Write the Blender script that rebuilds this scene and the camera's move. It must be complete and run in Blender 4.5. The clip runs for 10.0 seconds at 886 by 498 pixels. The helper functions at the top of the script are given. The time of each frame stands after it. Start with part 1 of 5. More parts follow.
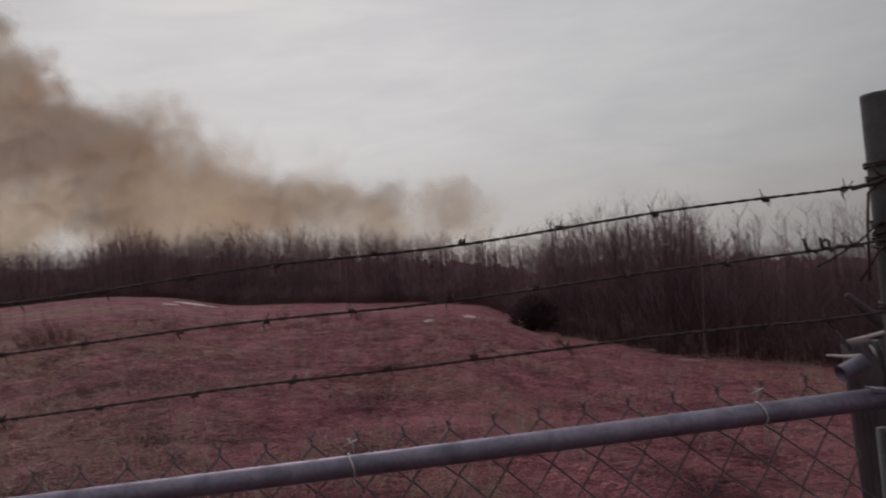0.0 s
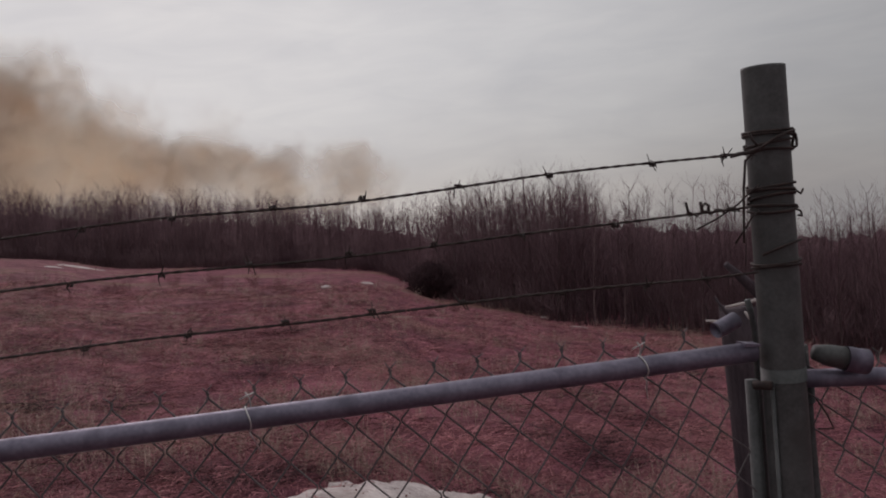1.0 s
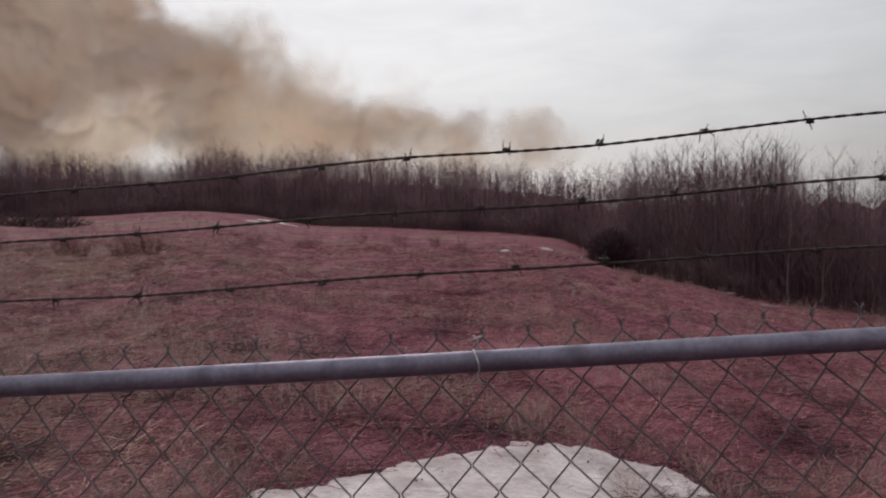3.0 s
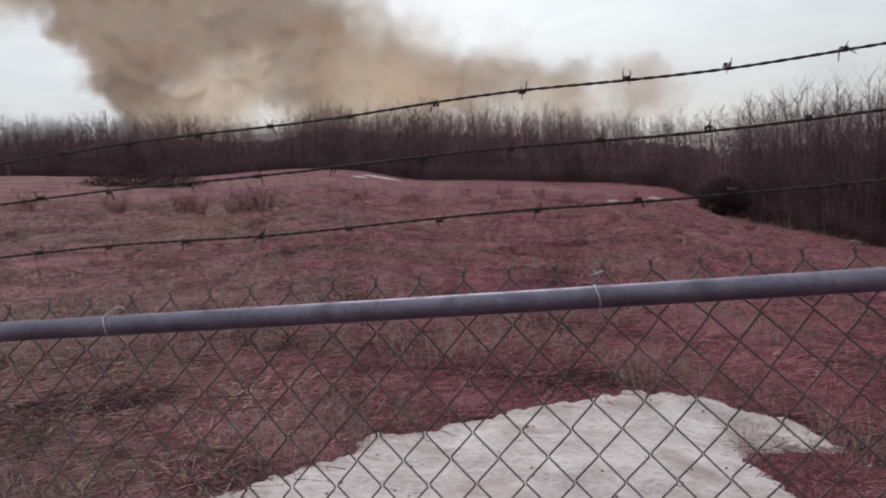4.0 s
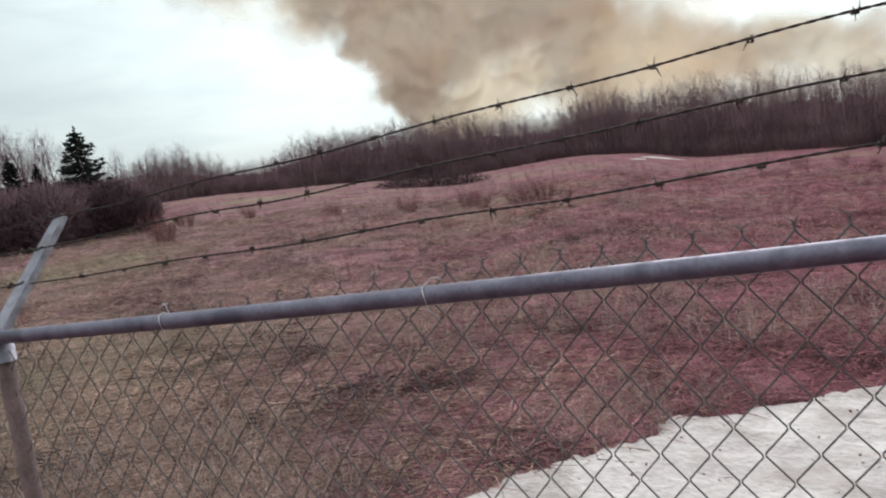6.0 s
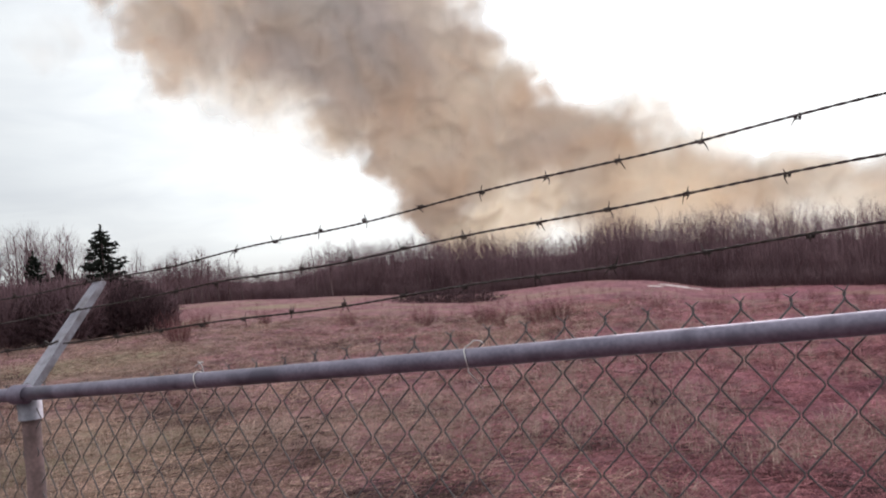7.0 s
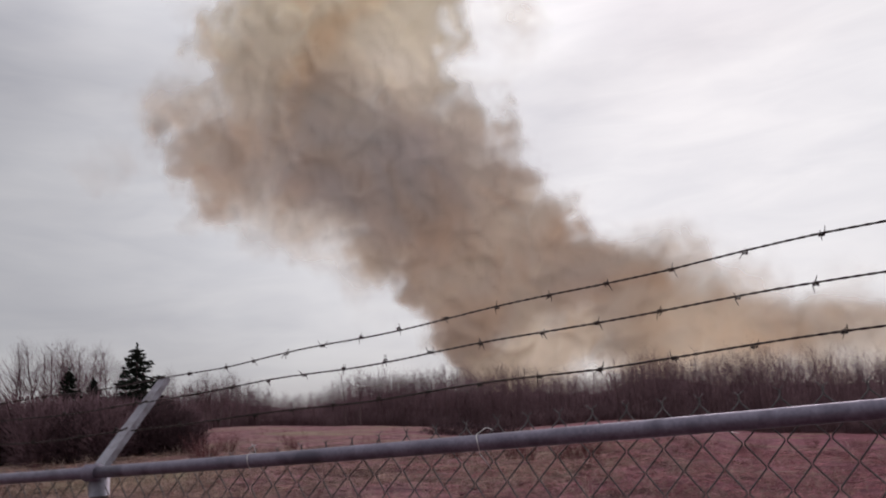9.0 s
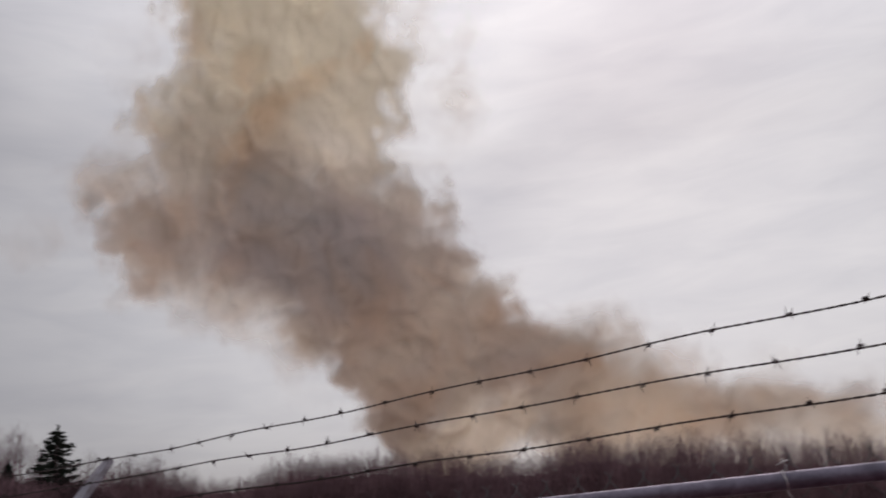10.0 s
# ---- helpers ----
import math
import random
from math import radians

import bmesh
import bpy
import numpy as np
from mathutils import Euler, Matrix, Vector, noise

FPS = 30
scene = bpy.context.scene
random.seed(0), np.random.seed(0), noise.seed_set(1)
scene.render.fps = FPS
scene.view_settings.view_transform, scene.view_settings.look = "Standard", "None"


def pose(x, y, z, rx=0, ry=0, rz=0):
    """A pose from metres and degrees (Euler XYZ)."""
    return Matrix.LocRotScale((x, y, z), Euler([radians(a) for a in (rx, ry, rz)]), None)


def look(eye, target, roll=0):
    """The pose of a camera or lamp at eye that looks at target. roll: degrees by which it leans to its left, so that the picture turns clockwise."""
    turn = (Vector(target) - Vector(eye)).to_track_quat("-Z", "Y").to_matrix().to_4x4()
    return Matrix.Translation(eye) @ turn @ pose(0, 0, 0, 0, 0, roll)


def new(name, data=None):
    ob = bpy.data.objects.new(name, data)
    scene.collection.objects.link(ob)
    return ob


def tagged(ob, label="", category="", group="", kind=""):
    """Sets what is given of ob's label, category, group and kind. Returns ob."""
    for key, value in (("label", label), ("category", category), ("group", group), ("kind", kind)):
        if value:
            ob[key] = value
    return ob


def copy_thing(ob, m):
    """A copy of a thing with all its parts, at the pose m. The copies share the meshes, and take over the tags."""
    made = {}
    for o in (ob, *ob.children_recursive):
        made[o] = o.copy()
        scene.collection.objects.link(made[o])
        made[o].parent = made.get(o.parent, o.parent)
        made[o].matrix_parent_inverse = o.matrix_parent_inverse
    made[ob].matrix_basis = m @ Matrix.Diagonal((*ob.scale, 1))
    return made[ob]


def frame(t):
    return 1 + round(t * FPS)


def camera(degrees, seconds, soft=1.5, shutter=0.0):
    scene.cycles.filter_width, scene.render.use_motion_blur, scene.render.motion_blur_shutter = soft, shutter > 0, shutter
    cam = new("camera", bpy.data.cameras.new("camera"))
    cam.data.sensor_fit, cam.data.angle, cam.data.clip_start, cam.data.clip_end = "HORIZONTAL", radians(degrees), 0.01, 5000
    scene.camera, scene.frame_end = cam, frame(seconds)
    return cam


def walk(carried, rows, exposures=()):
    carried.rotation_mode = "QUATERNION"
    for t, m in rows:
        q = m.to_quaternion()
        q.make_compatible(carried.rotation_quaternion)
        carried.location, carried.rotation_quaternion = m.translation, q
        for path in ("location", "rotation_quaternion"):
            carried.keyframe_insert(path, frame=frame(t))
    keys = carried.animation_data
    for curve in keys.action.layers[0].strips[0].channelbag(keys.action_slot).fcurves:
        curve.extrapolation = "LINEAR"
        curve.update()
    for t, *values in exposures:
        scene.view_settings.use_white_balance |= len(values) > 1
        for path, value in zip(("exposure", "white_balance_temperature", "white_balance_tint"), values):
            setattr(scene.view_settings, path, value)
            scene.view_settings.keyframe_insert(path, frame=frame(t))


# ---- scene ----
cam = camera(55.5, 10.0, soft=1.9, shutter=0.3)
PATH = [
    (0, (0.144, -0.089, 1.706), (0.213, 1.91, 1.736), -5.8),
    (0.5, (0.149, -0.08, 1.696), (0.402, 1.904, 1.661), -4.9),
    (1, (0.139, -0.11, 1.69), (0.44, 1.866, 1.62), -4.7),
    (1.5, (0.119, -0.113, 1.682), (0.474, 1.851, 1.551), -4.1),
    (2, (0.094, -0.078, 1.671), (0.324, 1.902, 1.506), -4.4),
    (2.5, (0.067, -0.066, 1.67), (0.095, 1.931, 1.55), -3.6),
    (2.7, (0.062, -0.066, 1.668), (0.027, 1.931, 1.56), -3.2),
    (3.8, (0.037, -0.063, 1.641), (-0.294, 1.898, 1.431), -4.0),
    (4, (0.033, -0.055, 1.636), (-0.343, 1.898, 1.419), -4.5),
    (4.5, (0.025, -0.05, 1.63), (-0.51, 1.862, 1.393), -6.1),
    (5, (0.02, -0.042, 1.621), (-0.621, 1.835, 1.36), -6.8),
    (5.5, (-0.007, -0.028, 1.608), (-0.823, 1.782, 1.371), -8.7),
    (5.7, (-0.014, -0.03, 1.605), (-0.927, 1.735, 1.38), -9.0),
    (6.8, (-0.062, -0.083, 1.532), (-1.097, 1.627, 1.607), -8.3),
    (7, (-0.072, -0.09, 1.509), (-1.064, 1.643, 1.625), -6.5),
    (7.5, (-0.083, -0.144, 1.478), (-1.05, 1.58, 1.78), -5.4),
    (8, (-0.066, -0.259, 1.446), (-0.874, 1.527, 1.845), -5.0),
    (8.5, (-0.022, -0.336, 1.433), (-0.881, 1.417, 1.871), -5.7),
    (9, (0.111, -0.368, 1.423), (-0.902, 1.303, 1.853), -4.3),
    (9.5, (0.2, -0.462, 1.419), (-0.858, 1.137, 1.99), -6.4),
    (10, (0.209, -0.549, 1.403), (-0.637, 1.16, 2.004), -4.8),
]
EXPOSURES = [
    (0.0, -0.62, 6600, 33), (1.0, -0.52, 6600, 34), (2.5, -0.2, 6550, 33), (4.0, 0.04, 6250, 28), (4.5, 0.18, 6150, 25), (5.0, 0.34, 6100, 21), (5.5, 0.47, 6100, 16),
    (7.0, 0.62, 6400, 28), (7.5, 0.51, 6430, 32), (8.0, 0.26, 6450, 35), (9.0, -0.17, 6480, 35), (10.0, -0.45, 6520, 36),
]
walk(cam, [(t, look(eye, target, roll)) for t, eye, target, roll in PATH], EXPOSURES)

# ---- world and sun: a bright overcast, the sun behind the cloud ahead ----
SUN_AZ, SUN_EL = -12.0, 33.0
world = bpy.data.worlds.new("overcast_sky")
scene.world = world
world.use_nodes = True
wn, wl = world.node_tree.nodes, world.node_tree.links
wn.clear()


def wnode(kind, **kw):
    n = wn.new(kind)
    for k, v in kw.items():
        n.inputs[k].default_value = v
    return n


w_out = wnode("ShaderNodeOutputWorld")
w_bg = wnode("ShaderNodeBackground")
w_sky = wnode("ShaderNodeTexSky")
w_sky.sky_type = "NISHITA"
w_sky.sun_disc = False
w_sky.sun_elevation = radians(SUN_EL)
w_sky.sun_rotation = radians(SUN_AZ) % (2 * math.pi)
w_dim = wn.new("ShaderNodeVectorMath")
w_dim.operation = "SCALE"
w_dim.inputs["Scale"].default_value = 0.09
w_co = wnode("ShaderNodeTexCoord")
w_map = wnode("ShaderNodeMapping")
w_map.inputs["Scale"].default_value = (1.0, 1.0, 2.6)
w_n1 = wnode("ShaderNodeTexNoise", Scale=1.7, Detail=4.0, Roughness=0.45, Distortion=0.2)
w_n2 = wnode("ShaderNodeTexNoise", Scale=7.0, Detail=4.0, Roughness=0.55, Distortion=0.5)
w_r1 = wnode("ShaderNodeValToRGB")
w_r1.color_ramp.elements[0].position, w_r1.color_ramp.elements[0].color = 0.34, (0.48, 0.55, 0.505, 1)
w_r1.color_ramp.elements[1].position, w_r1.color_ramp.elements[1].color = 0.6, (0.675, 0.775, 0.685, 1)
w_r2 = wnode("ShaderNodeValToRGB")
w_r2.color_ramp.elements[0].position, w_r2.color_ramp.elements[0].color = 0.3, (0.92, 0.93, 0.945, 1)
w_r2.color_ramp.elements[1].position, w_r2.color_ramp.elements[1].color = 0.7, (1.05, 1.05, 1.045, 1)
w_mul = wn.new("ShaderNodeMix")
w_mul.data_type, w_mul.blend_type = "RGBA", "MULTIPLY"
w_mul.inputs["Factor"].default_value = 1.0
w_mix = wn.new("ShaderNodeMix")
w_mix.data_type = "RGBA"
w_mix.inputs["Factor"].default_value = 0.9
wl.new(w_co.outputs["Generated"], w_map.inputs["Vector"])
wl.new(w_map.outputs["Vector"], w_n1.inputs["Vector"])
w_map2 = wnode("ShaderNodeMapping")
w_map2.inputs["Scale"].default_value = (1.0, 1.0, 4.5)
wl.new(w_co.outputs["Generated"], w_map2.inputs["Vector"])
wl.new(w_map2.outputs["Vector"], w_n2.inputs["Vector"])
wl.new(w_n1.outputs["Fac"], w_r1.inputs["Fac"])
wl.new(w_n2.outputs["Fac"], w_r2.inputs["Fac"])
_a, _e = radians(SUN_AZ), radians(SUN_EL)
w_dot = wn.new("ShaderNodeVectorMath")
w_dot.operation = "DOT_PRODUCT"
w_dot.inputs[1].default_value = (math.sin(_a) * math.cos(_e), math.cos(_a) * math.cos(_e), math.sin(_e))
wl.new(w_co.outputs["Generated"], w_dot.inputs[0])
w_glow = wnode("ShaderNodeMapRange")
w_glow.interpolation_type = "SMOOTHSTEP"
w_glow.inputs["From Min"].default_value, w_glow.inputs["From Max"].default_value = 0.6, 1.0
w_glow.inputs["To Min"].default_value, w_glow.inputs["To Max"].default_value = 0.72, 1.27
wl.new(w_dot.outputs["Value"], w_glow.inputs["Value"])
w_lit = wn.new("ShaderNodeVectorMath")
w_lit.operation = "SCALE"
wl.new(w_r1.outputs["Color"], w_lit.inputs[0])
# an overcast is brighter overhead than at the horizon
w_sep = wnode("ShaderNodeSeparateXYZ")
wl.new(w_co.outputs["Generated"], w_sep.inputs[0])
w_zen = wnode("ShaderNodeMapRange")
w_zen.inputs["From Min"].default_value, w_zen.inputs["From Max"].default_value = 0.4, 1.0
w_zen.inputs["To Min"].default_value, w_zen.inputs["To Max"].default_value = 1.0, 2.6
wl.new(w_sep.outputs["Z"], w_zen.inputs["Value"])
w_both = wn.new("ShaderNodeMath")
w_both.operation = "MULTIPLY"
wl.new(w_glow.outputs["Result"], w_both.inputs[0])
wl.new(w_zen.outputs["Result"], w_both.inputs[1])
wl.new(w_both.outputs[0], w_lit.inputs["Scale"])
wl.new(w_lit.outputs["Vector"], w_mul.inputs[6])
wl.new(w_r2.outputs["Color"], w_mul.inputs[7])
wl.new(w_sky.outputs["Color"], w_dim.inputs[0])
wl.new(w_dim.outputs["Vector"], w_mix.inputs[6])
wl.new(w_mul.outputs[2], w_mix.inputs[7])
wl.new(w_mix.outputs[2], w_bg.inputs["Color"])
wl.new(w_bg.outputs["Background"], w_out.inputs["Surface"])
w_bg.inputs["Strength"].default_value = 1.0

sun = new("sun", bpy.data.lights.new("sun", "SUN"))
sun.data.energy, sun.data.angle, sun.data.color = 0.9, radians(22), (1.0, 0.96, 0.9)
_a, _e = radians(SUN_AZ), radians(SUN_EL)
sun.matrix_world = look((math.sin(_a) * math.cos(_e) * 60, math.cos(_a) * math.cos(_e) * 60, math.sin(_e) * 60), (0, 0, 0))


# ---- materials ----
def material(name, low, high, scale=4.0, fine=60.0, rough=0.8, metal=0.0, bump=0.3, depth=0.01, spread=0.0, island=0.0, stain=None, stain_scale=1.0, stretch=(1, 1, 1), specular=0.5):
    """Two-scale procedural surface: broad patches from low to high, fine grain, optional stains, bump and a random shift."""
    m = bpy.data.materials.new(name)
    m.use_nodes = True
    n, l = m.node_tree.nodes, m.node_tree.links
    b = n["Principled BSDF"]
    b.inputs["Metallic"].default_value = metal
    b.inputs["Specular IOR Level"].default_value = specular
    co = n.new("ShaderNodeTexCoord")
    mp = n.new("ShaderNodeMapping")
    mp.inputs["Scale"].default_value = stretch
    l.new(co.outputs["Object"], mp.inputs["Vector"])
    n1 = n.new("ShaderNodeTexNoise")
    n1.inputs["Scale"].default_value, n1.inputs["Detail"].default_value, n1.inputs["Roughness"].default_value = scale, 6.0, 0.62
    n2 = n.new("ShaderNodeTexNoise")
    n2.inputs["Scale"].default_value, n2.inputs["Detail"].default_value = fine, 3.0
    for k in (n1, n2):
        l.new(mp.outputs["Vector"], k.inputs["Vector"])
    add = n.new("ShaderNodeMath")
    add.operation = "MULTIPLY_ADD"
    add.inputs[1].default_value, add.inputs[2].default_value = 0.45, -0.22
    l.new(n2.outputs["Fac"], add.inputs[0])
    tot = n.new("ShaderNodeMath")
    tot.operation = "ADD"
    l.new(n1.outputs["Fac"], tot.inputs[0])
    l.new(add.outputs[0], tot.inputs[1])
    ramp = n.new("ShaderNodeValToRGB")
    ramp.color_ramp.elements[0].position, ramp.color_ramp.elements[0].color = 0.33, (*low, 1)
    ramp.color_ramp.elements[1].position, ramp.color_ramp.elements[1].color = 0.68, (*high, 1)
    l.new(tot.outputs[0], ramp.inputs["Fac"])
    colour = ramp.outputs["Color"]
    if stain:
        n3 = n.new("ShaderNodeTexNoise")
        n3.inputs["Scale"].default_value, n3.inputs["Detail"].default_value = stain_scale, 5.0
        l.new(mp.outputs["Vector"], n3.inputs["Vector"])
        r3 = n.new("ShaderNodeMapRange")
        r3.inputs["From Min"].default_value, r3.inputs["From Max"].default_value = 0.5, 0.68
        l.new(n3.outputs["Fac"], r3.inputs["Value"])
        mx = n.new("ShaderNodeMix")
        mx.data_type = "RGBA"
        l.new(r3.outputs["Result"], mx.inputs["Factor"])
        l.new(colour, mx.inputs[6])
        mx.inputs[7].default_value = (*stain, 1)
        colour = mx.outputs[2]
    if spread or island:
        src = n.new("ShaderNodeNewGeometry").outputs["Random Per Island"] if island else n.new("ShaderNodeObjectInfo").outputs["Random"]
        mr = n.new("ShaderNodeMapRange")
        k = island or spread
        mr.inputs["To Min"].default_value, mr.inputs["To Max"].default_value = 1 - k, 1 + k
        l.new(src, mr.inputs["Value"])
        hs = n.new("ShaderNodeHueSaturation")
        l.new(mr.outputs["Result"], hs.inputs["Value"])
        l.new(colour, hs.inputs["Color"])
        colour = hs.outputs["Color"]
    l.new(colour, b.inputs["Base Color"])
    rr = n.new("ShaderNodeMapRange")
    rr.inputs["To Min"].default_value, rr.inputs["To Max"].default_value = max(rough - 0.15, 0.05), min(rough + 0.15, 1)
    l.new(n1.outputs["Fac"], rr.inputs["Value"])
    l.new(rr.outputs["Result"], b.inputs["Roughness"])
    bp = n.new("ShaderNodeBump")
    bp.inputs["Strength"].default_value, bp.inputs["Distance"].default_value = bump, depth
    l.new(tot.outputs[0], bp.inputs["Height"])
    l.new(bp.outputs["Normal"], b.inputs["Normal"])
    return m


GALV = material("galvanised_steel", (0.115, 0.1, 0.14), (0.205, 0.182, 0.24), 9, 140, 0.5, 0.5, 0.15, 0.001, stain=(0.08, 0.07, 0.1), stain_scale=14)
GALV_PALE = material("pale_galvanised_steel", (0.2, 0.19, 0.23), (0.31, 0.295, 0.34), 11, 140, 0.55, 0.3, 0.15, 0.001, stain=(0.15, 0.13, 0.15), stain_scale=20)
GALV_DULL = material("weathered_galvanised_steel", (0.048, 0.049, 0.05), (0.096, 0.097, 0.099), 12, 160, 0.65, 0.35, 0.2, 0.001, stain=(0.05, 0.047, 0.047), stain_scale=9)
MESH_WIRE = material("dull_zinc_wire", (0.07, 0.062, 0.066), (0.125, 0.11, 0.114), 30, 300, 0.6, 0.1, 0.1, 0.0005, spread=0.2)
RUST = material("rusty_steel_wire", (0.022, 0.016, 0.016), (0.062, 0.042, 0.038), 60, 500, 0.8, 0.3, 0.3, 0.0005)
TIE = material("bright_aluminium_tie", (0.42, 0.4, 0.4), (0.6, 0.58, 0.57), 80, 400, 0.5, 0.6, 0.1, 0.0005)
EARTH = material("matted_dry_grass_ground", (0.062, 0.019, 0.029), (0.335, 0.117, 0.15), 0.9, 38.0, 0.95, 0, 1.0, 0.12, stain=(0.22, 0.12, 0.1), stain_scale=0.12, specular=0.05)
GRASS = material("dead_grass_blades", (0.1, 0.033, 0.043), (0.47, 0.205, 0.215), 0.7, 30, 0.85, 0, 0.1, 0.001, island=0.7, specular=0.1)
TAN_GRASS = material("olive_tan_grass_blades", (0.085, 0.05, 0.045), (0.46, 0.305, 0.245), 0.7, 30, 0.85, 0, 0.1, 0.001, island=0.7, specular=0.1)
# the ground colour turns from reddish to olive-tan towards the left, by bearing and noise
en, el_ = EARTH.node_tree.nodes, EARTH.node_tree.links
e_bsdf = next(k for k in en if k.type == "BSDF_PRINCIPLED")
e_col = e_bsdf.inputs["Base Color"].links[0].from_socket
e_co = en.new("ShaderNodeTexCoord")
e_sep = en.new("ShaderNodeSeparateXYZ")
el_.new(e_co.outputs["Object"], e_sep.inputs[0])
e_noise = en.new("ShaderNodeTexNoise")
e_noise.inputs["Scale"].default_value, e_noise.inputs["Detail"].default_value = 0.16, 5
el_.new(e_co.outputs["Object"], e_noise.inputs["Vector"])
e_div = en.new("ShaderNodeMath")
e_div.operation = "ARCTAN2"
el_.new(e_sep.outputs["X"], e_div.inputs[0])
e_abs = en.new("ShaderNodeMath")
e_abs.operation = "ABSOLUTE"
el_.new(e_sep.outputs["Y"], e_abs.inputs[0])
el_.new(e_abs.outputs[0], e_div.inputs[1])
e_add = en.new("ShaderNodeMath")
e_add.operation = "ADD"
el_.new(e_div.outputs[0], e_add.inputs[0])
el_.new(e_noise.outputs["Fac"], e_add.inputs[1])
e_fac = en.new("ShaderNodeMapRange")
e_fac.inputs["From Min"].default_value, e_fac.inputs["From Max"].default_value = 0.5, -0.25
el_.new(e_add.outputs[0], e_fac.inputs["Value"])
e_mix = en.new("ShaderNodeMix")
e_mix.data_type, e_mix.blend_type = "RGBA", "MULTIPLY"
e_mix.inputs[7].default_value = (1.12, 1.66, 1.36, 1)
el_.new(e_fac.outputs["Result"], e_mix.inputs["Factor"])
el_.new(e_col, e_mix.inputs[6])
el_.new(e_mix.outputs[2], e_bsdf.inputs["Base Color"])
WEED = material("dry_weed_stems", (0.115, 0.044, 0.048), (0.21, 0.088, 0.09), 2, 30, 0.9, 0, 0.1, 0.001, island=0.3, specular=0.1)
SNOW = material("old_granular_snow", (0.35, 0.288, 0.283), (0.6, 0.525, 0.512), 2.2, 26, 0.8, 0, 0.9, 0.06, stain=(0.33, 0.265, 0.25), stain_scale=2.6)
BARK = material("grey_bark", (0.085, 0.055, 0.06), (0.17, 0.12, 0.12), 2.5, 30, 0.9, 0, 0.4, 0.02, spread=0.25, specular=0.1)
TWIG = material("bare_twigs", (0.095, 0.053, 0.064), (0.2, 0.125, 0.136), 0.25, 9, 0.95, 0, 0.1, 0.01, island=0.3, specular=0.05)
THICKET = material("tangled_undergrowth", (0.085, 0.047, 0.057), (0.17, 0.104, 0.114), 0.3, 5, 1.0, 0, 0.9, 0.25, stretch=(1, 1, 0.25), specular=0.0)
NEEDLE = material("spruce_needles", (0.008, 0.011, 0.009), (0.028, 0.034, 0.027), 2.0, 20, 0.9, 0, 0.3, 0.02, island=0.3, specular=0.05)
BUSH = material("dark_dense_twigs", (0.04, 0.022, 0.026), (0.09, 0.054, 0.06), 0.6, 9, 0.95, 0, 0.1, 0.01, island=0.3, specular=0.05)
STRAW = material("bleached_straw_stalks", (0.22, 0.145, 0.125), (0.4, 0.29, 0.245), 3, 40, 0.85, 0, 0.1, 0.001, island=0.4, specular=0.15)
RUSTY_PIPE = material("brown_rusted_pipe", (0.085, 0.05, 0.05), (0.18, 0.11, 0.108), 14, 120, 0.85, 0.1, 0.3, 0.001)
BARE_STICK = material("pale_barkless_wood", (0.35, 0.3, 0.3), (0.5, 0.45, 0.43), 9, 60, 0.85, 0, 0.2, 0.002, specular=0.1)
OLD_BOARD = material("weathered_grey_wood", (0.042, 0.032, 0.038), (0.085, 0.066, 0.075), 4, 60, 0.9, 0, 0.4, 0.003, stretch=(6, 6, 0.6), specular=0.1)
TRACK = material("trodden_earth_track", (0.2, 0.135, 0.12), (0.3, 0.21, 0.18), 0.8, 12, 0.95, 0, 0.6, 0.03, specular=0.1)


